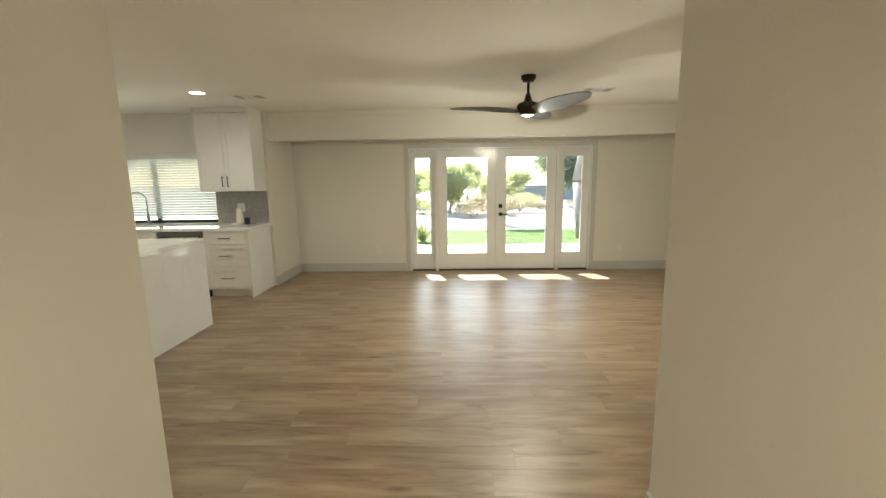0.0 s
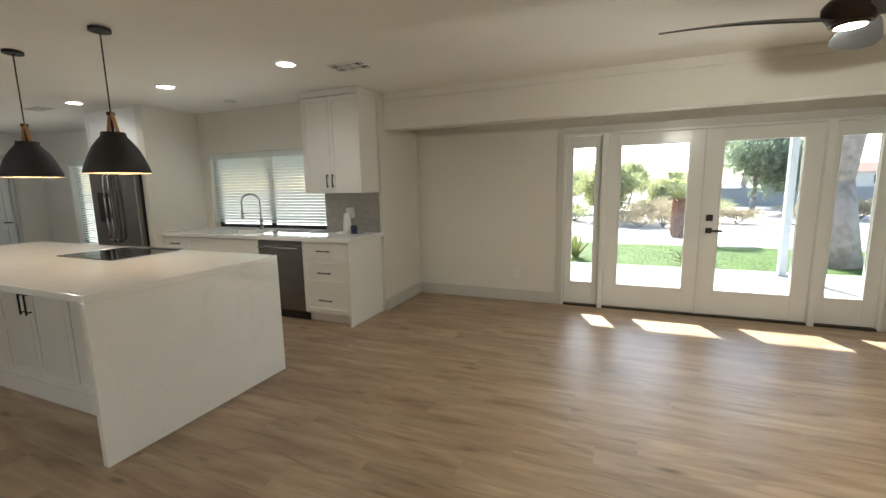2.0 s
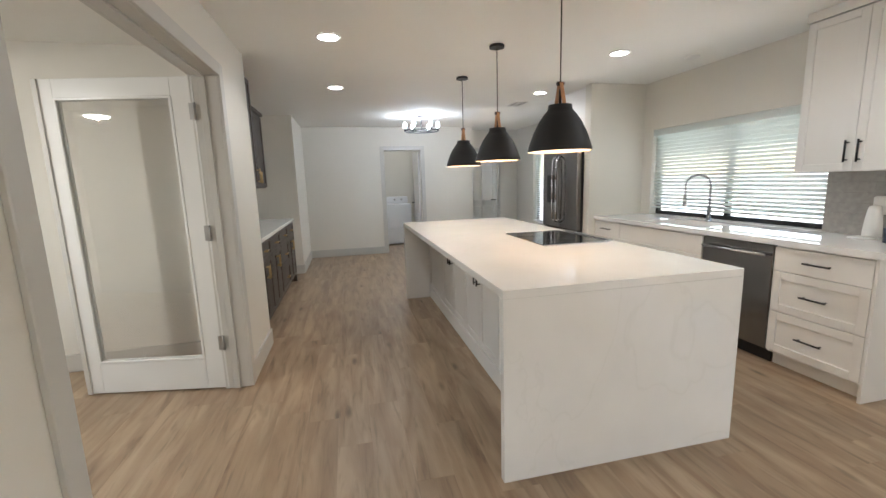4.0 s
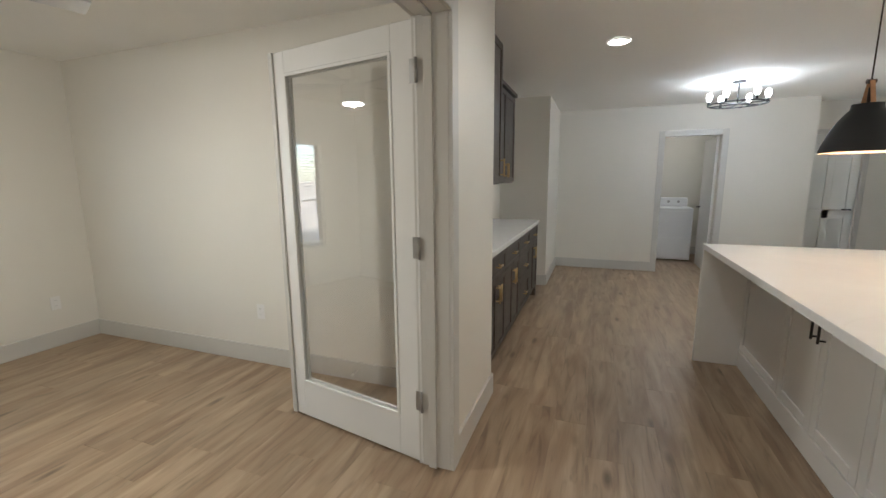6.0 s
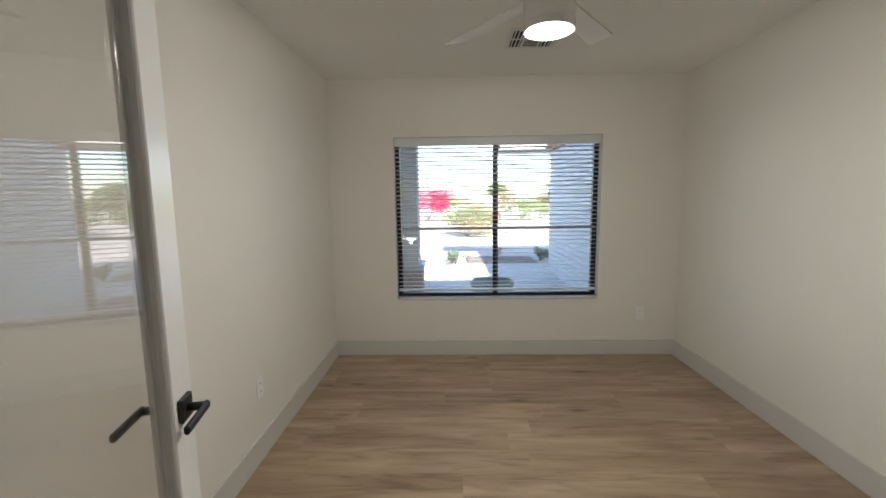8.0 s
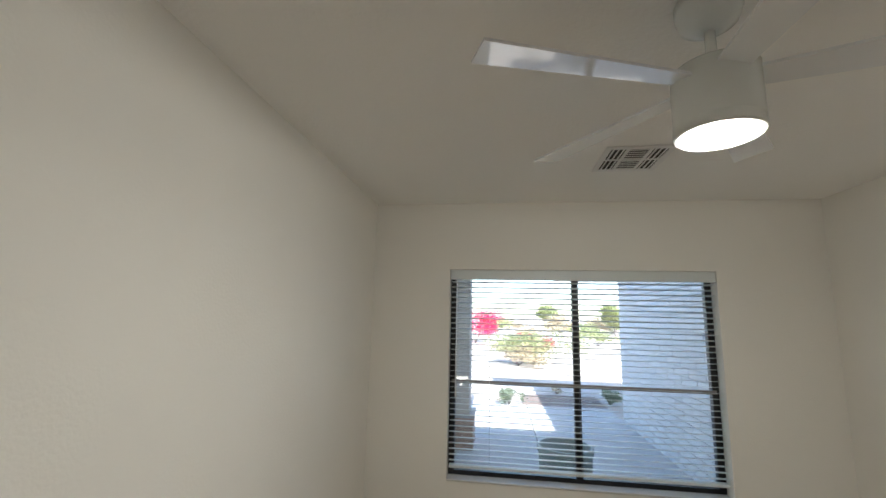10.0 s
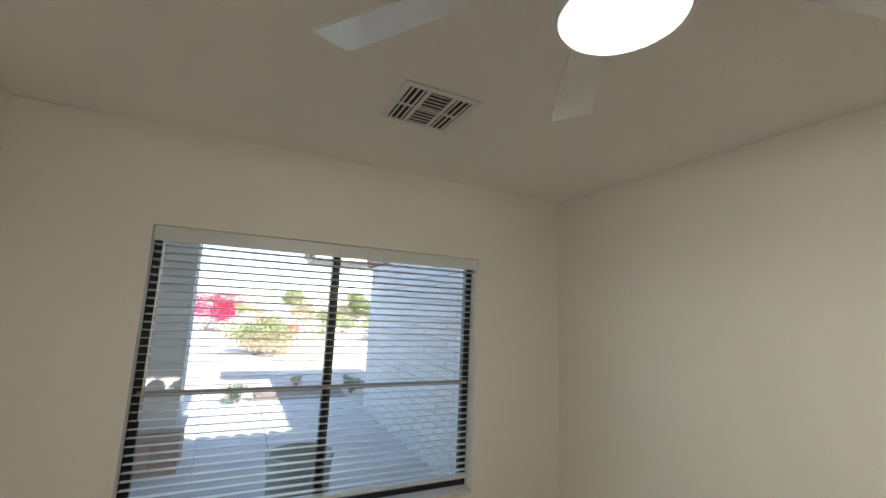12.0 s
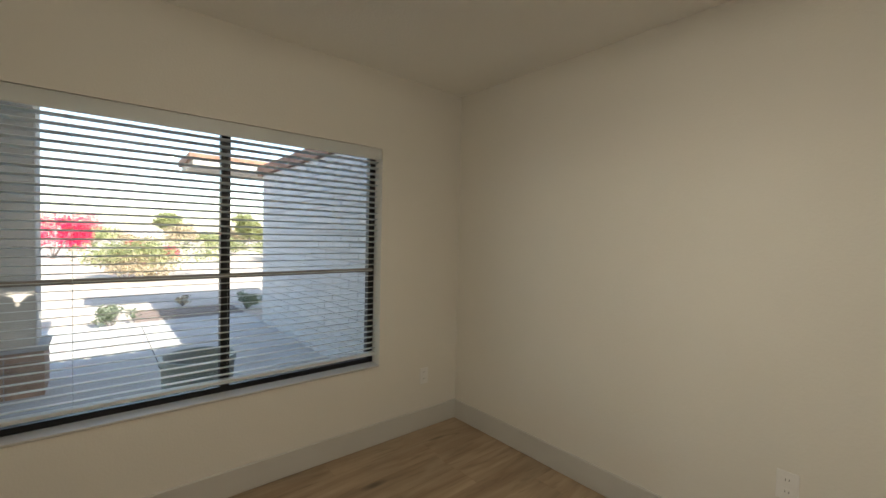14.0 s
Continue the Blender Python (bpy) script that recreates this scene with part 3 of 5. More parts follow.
YF = 6.04
drawers = thing("drawer_cabinet", (-1.99, 6.35, 0), "white base cabinet with three drawers and black bar handles", "cabinet")
boxpart("body", (-2.28, -1.71, YF, YK - 0.002, 0.10, 0.879), CABINET, drawers)
boxpart("toe_kick", (-2.28, -1.71, YF + 0.06, YK - 0.01, 0, 0.10), CABINET, drawers)
boxpart("end_panel", (-1.709, -1.69, YF - 0.02, YK - 0.002, 0, 0.879), CABINET, drawers, bev=0.001)
for z0, z1, slab in ((0.70, 0.868, True), (0.41, 0.70, False), (0.115, 0.41, False)):
    d = shaker(drawers, "drawer", "y", YF, -1, -2.28, -1.71, z0, z1, rail=0.055, slab=slab)
    bar_pull(d, "y", YF - 0.019, -1, -1.995, (z0 + z1) / 2, 0.16, False)
dish = thing("dishwasher", (-2.585, 6.35, 0), "stainless steel dishwasher built in under the counter", "dishwasher")
boxpart("body", (-2.882, -2.288, YF + 0.01, YK - 0.01, 0.10, 0.872), STEELDARK, dish)
boxpart("door", (-2.880, -2.290, YF - 0.018, YF + 0.01, 0.125, 0.87), STEELDARK, dish, bev=0.003)
boxpart("kick_plate", (-2.882, -2.288, YF + 0.05, YF + 0.06, 0.0, 0.10), BLACK, dish, "black kick plate")
bm = bmesh.new()
rod(bm, (-2.85, YF - 0.055, 0.80), (-2.32, YF - 0.055, 0.80), 0.011, 14)
for x in (-2.83, -2.34):
    rod(bm, (x, YF - 0.018, 0.80), (x, YF - 0.055, 0.80), 0.008)
part("handle", bm, STEEL, dish, "steel bar handle")
sinkcab = thing("sink_cabinet", (-3.4, 6.35, 0), "white base cabinet below the sink beside the dishwasher", "cabinet")
boxpart("body", (-3.98, -2.89, YF, YK - 0.002, 0.10, 0.70), CABINET, sinkcab)
boxpart("toe_kick", (-3.98, -2.89, YF + 0.06, YK - 0.01, 0, 0.10), CABINET, sinkcab)
shaker(sinkcab, "drawer_front", "y", YF, -1, -3.98, -2.89, 0.70, 0.868, slab=True)
for a, b, h in ((-3.98, -3.435, -3.49), (-3.435, -2.89, -3.38)):
    d = shaker(sinkcab, "door", "y", YF, -1, a, b, 0.115, 0.70)
    bar_pull(d, "y", YF - 0.019, -1, h, 0.58, 0.13, True)
smallcab = thing("drawer_cabinet", (-4.2, 6.35, 0), "narrow white base cabinet with black bar handles by the fridge wall", "cabinet")
boxpart("body", (-4.448, -3.982, YF, YK - 0.002, 0.10, 0.879), CABINET, smallcab)
boxpart("toe_kick", (-4.448, -3.982, YF + 0.06, YK - 0.01, 0, 0.10), CABINET, smallcab)
d = shaker(smallcab, "drawer", "y", YF, -1, -4.448, -3.982, 0.70, 0.868, slab=True)
bar_pull(d, "y", YF - 0.019, -1, -4.21, 0.79, 0.16, False)
d = shaker(smallcab, "door", "y", YF, -1, -4.448, -3.982, 0.115, 0.70)
bar_pull(d, "y", YF - 0.019, -1, -4.02, 0.58, 0.13, True)

SX0, SX1, SY0, SY1 = -3.72, -3.02, 6.12, 6.50
counter = thing("countertop", (-3.05, 6.33, 0.88), "white quartz countertop on the white base cabinets", "countertop")
bm = bmesh.new()
for d in ((-4.448, SX0, 6.0, YK - 0.002), (SX1, -1.66, 6.0, YK - 0.002), (SX0, SX1, 6.0, SY0), (SX0, SX1, SY1, YK - 0.002)):
    box(bm, d[0], d[1], d[2], d[3], 0.88, 0.92)
part("slab", bm, QUARTZ, counter)
boxpart("sill_ledge", (-4.298, -2.432, YK - 0.002, YK + 0.085, 0.90, 0.924), QUARTZ, counter)
sink = thing("sink", (-3.37, 6.31, 0.70), "undermount steel sink basin set in the worktop", "sink")
bm = bmesh.new()
box(bm, SX0, SX1, SY0, SY1, 0.705, 0.713)
box(bm, SX0 - 0.008, SX0, SY0 - 0.008, SY1 + 0.008, 0.705, 0.879)
box(bm, SX1, SX1 + 0.008, SY0 - 0.008, SY1 + 0.008, 0.705, 0.879)
box(bm, SX0, SX1, SY0 - 0.008, SY0, 0.705, 0.879)
box(bm, SX0, SX1, SY1, SY1 + 0.008, 0.705, 0.879)
part("basin", bm, PLASTIC, sink, "white basin")
bm = bmesh.new()
lathe(bm, [(0.045, 0), (0.045, 0.004), (0.02, 0.005)], 20, (-3.37, 6.31, 0.713))
part("drain", bm, STEEL, sink)
faucet = thing("faucet", (-3.37, 6.56, 0.92), "tall chrome spring faucet behind the sink", "faucet")
bm = bmesh.new()
lathe(bm, [(0.028, 0), (0.028, 0.012), (0.019, 0.02), (0.019, 0.13), (0.014, 0.14)], 20, (-3.37, 6.56, 0.92))
part("base", bm, CHROME, faucet)
bm = bmesh.new()
arc = [Vector((-3.37, 6.56, 1.05))] + [Vector((-3.37 - 0.10 + 0.10 * math.cos(a), 6.56 - 0.05 + 0.05 * math.cos(a), 1.27 + 0.10 * math.sin(a))) for a in [math.pi * k / 12 for k in range(13)]] + [Vector((-3.57, 6.46, 1.16))]
tube(bm, arc, 0.006, 8)
part("pipe", bm, CHROME, faucet)
bm = bmesh.new()
for a, b in zip(arc, arc[1:]):
    n = max(2, int((b - a).length / 0.007))
    q = (b - a).to_track_quat("Z", "Y")
    for k in range(n):
        c = a.lerp(b, k / n)
        rod(bm, c, c + (b - a).normalized() * 0.0035, 0.0125, 10)
part("spring", bm, CHROME, faucet)
bm = bmesh.new()
rod(bm, (-3.57, 6.46, 1.17), (-3.57, 6.46, 1.06), 0.014, 14, 0.019)
part("spray_head", bm, CHROME, faucet)
bm = bmesh.new()
rod(bm, (-3.37, 6.56, 1.13), (-3.56, 6.465, 1.13), 0.005)
part("support_arm", bm, CHROME, faucet)
bm = bmesh.new()
rod(bm, (-3.37, 6.55, 0.99), (-3.30, 6.52, 1.02), 0.006)
part("tap_lever", bm, CHROME, faucet)

upper = thing("wall_cabinet", (-2.05, 6.48, 1.37), "white two door wall cabinet with black bar handles, reaching the ceiling", "cabinet")
boxpart("body", (-2.42, -1.71, 6.32, YK - 0.002, 1.37, 2.36), CABINET, upper)
boxpart("end_panel", (-1.709, -1.69, 6.30, YK - 0.002, 1.37, 2.375), CABINET, upper)
boxpart("crown", (-2.43, -1.685, 6.295, YK - 0.002, 2.376, H - 0.002), CABINET, upper, bev=0.002)
for a, b, h in ((-2.42, -2.065, -2.10), (-2.065, -1.71, -2.03)):
    d = shaker(upper, "door", "y", 6.32, -1, a, b, 1.372, 2.37, rail=0.05)
    bar_pull(d, "y", 6.301, -1, h, 1.50, 0.14, True)

splash = thing("backsplash", (-2.05, YK, 0.92), "grey stone look tile backsplash above the worktop", "tile")
boxpart("grout", (-2.425, -1.692, YK - 0.007, YK - 0.001, 0.922, 1.368), GROUT, splash, "taupe grout")
for r in range(6):
    z0, z1 = 0.922 + r * 0.0745, 0.922 + (r + 1) * 0.0745 - 0.002
    edges = [-2.425] + [x for x in (-2.425 + 0.15 * (r % 2) + 0.30 * k for k in range(1, 4)) if -2.40 < x < -1.72] + [-1.69]
    for a, b in zip(edges, edges[1:]):
        boxpart("tile", (a, b - 0.002, YK - 0.010, YK - 0.0072, z0, z1), TILE, splash)

fridge = thing("refrigerator", (-5.05, 6.25, 0), "tall stainless steel refrigerator with two upper doors and vertical handles", "refrigerator")
boxpart("body", (-5.50, -4.60, 5.93, 6.62, 0.03, 1.74), BLACK, fridge, "dark grey cabinet body", bev=0.004)
for k, (a, b) in enumerate(((-5.50, -5.053), (-5.047, -4.60))):
    d = boxpart("door", (a, b, 5.86, 5.925, 0.72, 1.755), STEELDARK, fridge, bev=0.012)
    x = b - 0.045 if k == 0 else a + 0.045
    bm = bmesh.new()
    pts = [(x, 5.86, 0.80), (x, 5.80, 0.84)] + [(x, 5.80 - 0.012 * math.sin(math.pi * i / 3), 0.84 + 0.78 * i / 3) for i in range(4)] + [(x, 5.86, 1.66)]
    tube(bm, pts, 0.012, 12)
    part("handle", bm, STEEL, d, "bright steel vertical handle")
boxpart("dispenser", (-5.36, -5.17, 5.854, 5.862, 1.05, 1.42), BLACKGLASS, fridge, "black water dispenser panel")
d = boxpart("freezer_drawer", (-5.50, -4.60, 5.86, 5.925, 0.06, 0.71), STEELDARK, fridge, bev=0.012)
bm = bmesh.new()
tube(bm, [(-5.42, 5.86, 0.64), (-5.40, 5.80, 0.64), (-4.70, 5.80, 0.64), (-4.68, 5.86, 0.64)], 0.012, 12)
part("handle", bm, STEEL, d, "bright steel horizontal handle")
for x in (-5.45, -4.65):
    for y in (5.97, 6.55):
        bm = bmesh.new()
        rod(bm, (x, y, 0), (x, y, 0.035), 0.02)
        part("foot", bm, BLACK, fridge)
over = thing("wall_cabinet", (-5.05, 6.3, 1.84), "white two door cabinet above the refrigerator, reaching the ceiling", "cabinet")
boxpart("body", (-5.59, -4.575, 5.97, YK - 0.002, 1.84, H - 0.002), CABINET, over)
for a, b in ((-5.59, -5.083), (-5.083, -4.576)):
    shaker(over, "door", "y", 5.97, -1, a, b, 1.85, 2.36, rail=0.05)
boxpart("side_panel", (-5.595, -5.575, 5.93, YK - 0.002, 0.0, 1.838), CABINET, over)

# island
IX0, IX1, IY0, IY1 = -4.85, -1.637, 3.75, 5.015
isl = thing("kitchen_island", ((IX0 + IX1) / 2, (IY0 + IY1) / 2, 0), "long white kitchen island with white quartz top and waterfall ends", "kitchen island")
boxpart("body", (IX0 + 0.041, IX1 - 0.041, 4.06, 4.985, 0.0, 0.879), CABINET, isl)
bm = bmesh.new()
cx0, cx1, cy0, cy1 = -3.33, -2.63, 4.44, 4.94
box(bm, IX0, IX1, IY0, IY1, 0.88, 0.92, 0.002)
part("top_slab", bm, QUARTZ, isl)
for a in (IX0, IX1 - 0.04):
    boxpart("waterfall_end", (a, a + 0.04, IY0, IY1, 0, 0.8795), QUARTZ, isl, bev=0.001)
bx0, bx1 = IX0 + 0.041, IX1 - 0.041
for a, b in ((-4.12, -3.30), (-3.30, -2.48)):
    m_ = (a + b) / 2
    for p, q, h in ((a, m_, m_ - 0.035), (m_, b, m_ + 0.035)):
        d = shaker(isl, "door", "y", 4.06, -1, p, q, 0.13, 0.872, rail=0.055)
        bar_pull(d, "y", 4.041, -1, h, 0.69, 0.15, True)
for a, b in ((bx0, -4.12), (-2.48, bx1)):
    shaker(isl, "side_panel", "y", 4.06, -1, a, b, 0.13, 0.872, rail=0.055)
boxpart("plinth", (bx0, bx1, 4.035, 4.06, 0.0, 0.125), CABINET, isl, bev=0.002)
for k in range(4):
    a, b = bx0 + (bx1 - bx0) * k / 4, bx0 + (bx1 - bx0) * (k + 1) / 4
    d = shaker(isl, "door", "y", 4.985, 1, a, b, 0.12, 0.872, rail=0.055)
    bar_pull(d, "y", 5.004, 1, (a + b) / 2, 0.80, 0.16, False)
cook = thing("cooktop", (-2.98, 4.69, 0.92), "black glass cooktop with steel edge strips set on the island", "cooktop")
boxpart("glass_plate", (cx0, cx1, cy0, cy1, 0.9205, 0.927), BLACKGLASS, cook, bev=0.002)
for a in (cx0 - 0.018, cx1):
    boxpart("edge_strip", (a, a + 0.018, cy0 - 0.003, cy1 + 0.003, 0.9205, 0.930), STEEL, cook, "steel edge strip", bev=0.002)
bm = bmesh.new()
for x, y, r in ((-3.17, 4.56, 0.10), (-2.80, 4.56, 0.08), (-3.17, 4.81, 0.075), (-2.80, 4.81, 0.10)):
    a = lathe(bm, [(r, 0.0), (r, 0.0006), (r - 0.003, 0.0006), (r - 0.003, 0.0)], 40, (x, y, 0.927), cap=False)
part("burner_ring", bm, RINGGREY, cook)
vent_d = thing("downdraft_vent", (-2.98, 4.975, 0.92), "low steel downdraft strip behind the cooktop", "vent")
boxpart("cover", (cx0 + 0.02, cx1 - 0.02, 4.955, 4.995, 0.9205, 0.937), STEEL, vent_d, bev=0.003)

# towel holder and cup on the counter
ph = thing("charging_dock", (-2.06, 6.52, 0.92), "white plastic appliance with a tall rounded body on the worktop", "appliance")
bm = bmesh.new()
lathe(bm, [(0.075, 0), (0.078, 0.006), (0.06, 0.012), (0.05, 0.014)], 28, (-2.08, 6.50, 0.92))
part("base", bm, PLASTIC, ph)
bm = bmesh.new()
lathe(bm, [(0.048, 0.014), (0.050, 0.02), (0.046, 0.10), (0.036, 0.19), (0.030, 0.215), (0.012, 0.222)], 24, (-2.05, 6.53, 0.92))
part("body", bm, PLASTIC, ph)
boxpart("head", (-2.10, -2.01, 6.58, 6.635, 1.08, 1.20), PLASTIC, ph, bev=0.01)
cup = thing("cup", (-1.90, 6.44, 0.92), "small dark navy cup on the worktop", "cup")
bm = bmesh.new()
lathe(bm, [(0.034, 0), (0.038, 0.09), (0.034, 0.09), (0.031, 0.008)], 24, (-1.90, 6.44, 0.92))
part("body", bm, NAVY, cup)
cup2 = thing("pen", (-1.83, 6.46, 0.92), "thin dark pen lying on the worktop beside the cup", "pen")
bm = bmesh.new()
rod(bm, (-1.88, 6.40, 0.924), (-1.80, 6.48, 0.924), 0.004)
part("barrel", bm, NAVY, cup2)


# ---- lamps ----
def pendant(x, y):
    p = thing("pendant_lamp", (x, y, 1.54), "matt black dome pendant lamp with tan leather straps over the island", "pendant lamp", "pendant lamps over the island")
    bm = bmesh.new()
    prof = [(0.183, 0.0), (0.183, 0.012), (0.172, 0.05), (0.150, 0.11), (0.120, 0.17), (0.088, 0.215), (0.070, 0.235), (0.066, 0.262), (0.0, 0.264)]
    lathe(bm, prof, 48, (x, y, 1.54), cap=False)
    part("shade", bm, SHADEBLACK, p)
    bm = bmesh.new()
    prof2 = [(0.1815, 0.001), (0.170, 0.05), (0.148, 0.109), (0.118, 0.168), (0.085, 0.212), (0.02, 0.225)]
    lathe(bm, prof2, 48, (x, y, 1.54), cap=False)
    part("liner", bm, WARMWHITE, p, "cream inner lining")
    bm = bmesh.new()
    for s in (-1, 1):
        a, b = Vector((x + s * 0.068, y, 1.735)), Vector((x + s * 0.008, y, 1.925))
        for u, v in ((a, b),):
            d = Vector((0, 0.011, 0))
            o = Vector((s * 0.0035, 0, 0))
            v8 = [bm.verts.new(c) for c in (u - d, u + d, u + d + o, u - d + o, v - d, v + d, v + d + o, v - d + o)]
            for q in ((0, 1, 2, 3), (4, 5, 6, 7), (0, 1, 5, 4), (1, 2, 6, 5), (2, 3, 7, 6), (3, 0, 4, 7)):
                bm.faces.new([v8[i] for i in q])
    part("strap", bm, LEATHER, p, "tan leather strap")
    bm = bmesh.new()
    rod(bm, (x, y - 0.02, 1.92), (x, y + 0.02, 1.92), 0.012)
    rod(bm, (x, y, 1.80), (x, y, 1.89), 0.008)
    part("strap_pin", bm, BRONZE, p)
    bm = bmesh.new()
    rod(bm, (x, y, 1.895), (x, y, H - 0.02), 0.004, 8)
    part("cord", bm, BRONZE, p)
    bm = bmesh.new()
    lathe(bm, [(0.06, 0), (0.06, 0.018), (0.055, 0.022)], 28, (x, y, H - 0.023))
    part("canopy", bm, BLACK, p)
    bm = bmesh.new()
    lathe(bm, [(0.0, -0.06), (0.024, -0.05), (0.032, -0.02), (0.024, 0.01), (0.014, 0.03)], 16, (x, y, 1.68), cap=False)
    part("bulb", bm, mat("pendant_bulb", (1.0, 0.72, 0.42), 0.5, var=0, emit=3), p, "lit warm bulb")
    bulb_light("pendant_light", x, y, 1.60, 4, (1.0, 0.74, 0.48), 0.04)


for x in (-2.296, -3.319, -4.340):
    pendant(x, 4.362)


def downlight(x, y, power=10, color=(1.0, 0.93, 0.84)):
    p = thing("downlight", (x, y, H), "round white recessed ceiling downlight, lit", "downlight", "recessed downlights")
    bm = bmesh.new()
    lathe(bm, [(0.088, 0), (0.088, -0.004), (0.072, -0.008), (0.072, -0.002)], 36, (x, y, H - 0.001), cap=False)
    part("trim_ring", bm, PLASTIC, p)
    bm = bmesh.new()
    lathe(bm, [(0.0, -0.006), (0.071, -0.006)], 32, (x, y, H), cap=False)
    part("diffuser", bm, LAMPCOOL, p, "bright round diffuser")
    bulb_light("downlight_beam", x, y, H - 0.03, power, color, 0.06, spot=150)


for x, y in ((-1.80, 5.44), (-3.38, 5.51), (-5.00, 5.56), (-3.30, 3.07), (-4.91, 3.08)):
    downlight(x, y)
# Unseen hall downlight, added to warm and brighten the right-hand wall.
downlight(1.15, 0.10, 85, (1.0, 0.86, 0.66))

ch = thing("chandelier", (-6.82, 4.37, H), "black ring ceiling light with clear lit bulbs in the dining area", "ceiling light")
bm = bmesh.new()
lathe(bm, [(0.065, 0), (0.065, -0.02), (0.02, -0.025)], 24, (-6.82, 4.37, H - 0.001))
part("canopy", bm, BLACK, ch)
bm = bmesh.new()
rod(bm, (-6.82, 4.37, H - 0.02), (-6.82, 4.37, 2.21), 0.008)
part("stem", bm, BLACK, ch)
bm = bmesh.new()
ring = [(-6.82 + 0.275 * math.cos(2 * math.pi * i / 40), 4.37 + 0.275 * math.sin(2 * math.pi * i / 40), 2.20) for i in range(41)]
tube(bm, ring, 0.009, 8)
for k in range(3):
    a = math.pi * k / 3
    rod(bm, (-6.82 - 0.275 * math.cos(a), 4.37 - 0.275 * math.sin(a), 2.20), (-6.82 + 0.275 * math.cos(a), 4.37 + 0.275 * math.sin(a), 2.20), 0.006)
part("ring", bm, BLACK, ch)
for k in range(6):
    a = math.pi * k / 3 + 0.4
    x, y = -6.82 + 0.265 * math.cos(a), 4.37 + 0.265 * math.sin(a)
    bm = bmesh.new()
    rod(bm, (x, y, 2.20), (x, y, 2.245), 0.014)
    s_ = part("socket", bm, BLACK, ch)
    bm = bmesh.new()
    lathe(bm, [(0.012, 0), (0.026, 0.03), (0.030, 0.055), (0.022, 0.085), (0.0, 0.097)], 16, (x, y, 2.243), cap=False)
    part("bulb", bm, BULB, s_, "lit clear bulb")
bulb_light("chandelier_light", -6.82, 4.37, 2.26, 14, (0.92, 0.95, 1.0), 0.12)


def fan(x, y, label, n, first, length, body_mat, blade_mat, z_hub, drop, disc_r, disc_z, lamp_power, propeller, group=""):
    f = thing("ceiling_fan", (x, y, H), label, "ceiling fan")
    bm = bmesh.new()
    if propeller:
        lathe(bm, [(0.07, 0.0), (0.07, -0.03), (0.055, -0.04), (0.055, -0.055), (0.025, -0.062)], 32, (x, y, H - 0.001))
    else:
        lathe(bm, [(0.078, 0), (0.078, -0.035), (0.066, -0.065), (0.035, -0.085), (0.02, -0.088)], 32, (x, y, H - 0.001))
    part("canopy", bm, body_mat, f)
    bm = bmesh.new()
    rod(bm, (x, y, H - 0.05), (x, y, z_hub + 0.05), 0.013)
    part("downrod", bm, body_mat, f)
    bm = bmesh.new()
    if propeller:
        prof = [(0.02, 0.16), (0.032, 0.12), (0.040, 0.09), (0.09, 0.07), (0.105, 0.05), (0.105, 0.02), (0.085, -0.01), (0.075, -0.03)]
    else:
        prof = [(0.02, 0.10), (0.05, 0.085), (0.092, 0.08), (0.099, 0.07), (0.099, -0.07), (0.095, -0.075)]
    lathe(bm, prof, 40, (x, y, z_hub))
    part("motor_housing", bm, body_mat, f)
    bm = bmesh.new()
    lathe(bm, [(disc_r, 0.03), (disc_r + 0.002, 0.004), (disc_r - 0.003, 0.0), (disc_r - 0.010, 0.002)], 40, (x, y, disc_z), cap=False)
    part("light_rim", bm, body_mat, f)
    bm = bmesh.new()
    lathe(bm, [(disc_r - 0.009, 0.001), (disc_r * 0.7, -0.003), (0.0, -0.005)], 40, (x, y, disc_z), cap=False)
    part("diffuser", bm, LAMP, f, "lit round diffuser")
    for k in range(n):
        a = radians(first + 360 / n * k)
        bm = bmesh.new()
        rows = []
        m_ = 16
        for i in range(m_ + 1):
            u = i / m_
            r = 0.07 + (length - 0.07) * u
            if propeller:
                w = 0.035 + 0.055 * math.sin(math.pi * min(1, u * 1.05) ** 0.8) + 0.02 * u
                w *= math.sqrt(max(0.03, 1 - max(0, (u - 0.86) / 0.14) ** 2))
                pitch, lift = -radians(24 - 8 * u), 0.03 * u + 0.015 * math.sin(math.pi * u)
            else:
                w = 0.034 + 0.026 * u
                pitch, lift = -radians(11), 0.0
            skew = 0.03 * math.sin(math.pi * u) if propeller else 0
            zz = (z_hub if propeller else z_hub + 0.045) + lift
            row = []
            for t_ in (-1, -0.5, 0, 0.5, 1):
                v_ = t_ * w + skew
                dz = v_ * math.sin(pitch)
                row.append(Vector((x + r * math.cos(a) - v_ * math.cos(pitch) * math.sin(a), y + r * math.sin(a) + v_ * math.cos(pitch) * math.cos(a), zz + dz)))
            rows.append(row)
        up = [[bm.verts.new(p + Vector((0, 0, 0.004))) for p in row] for row in rows]
        dn = [[bm.verts.new(p - Vector((0, 0, 0.004))) for p in row] for row in rows]
        for A, flip in ((up, 1), (dn, -1)):
            for i in range(m_):
                for j in range(4):
                    bm.faces.new((A[i][j], A[i + 1][j], A[i + 1][j + 1], A[i][j + 1])[::flip])
        for i in range(m_):
            for j in (0, 4):
                bm.faces.new((up[i][j], up[i + 1][j], dn[i + 1][j], dn[i][j]))
        for i in (0, m_):
            for j in range(4):
                bm.faces.new((up[i][j], up[i][j + 1], dn[i][j + 1], dn[i][j]))
        part("blade", bm, blade_mat, f)
    bulb_light("fan_light", x, y, disc_z - 0.02, lamp_power, (1.0, 0.91, 0.78), 0.012)
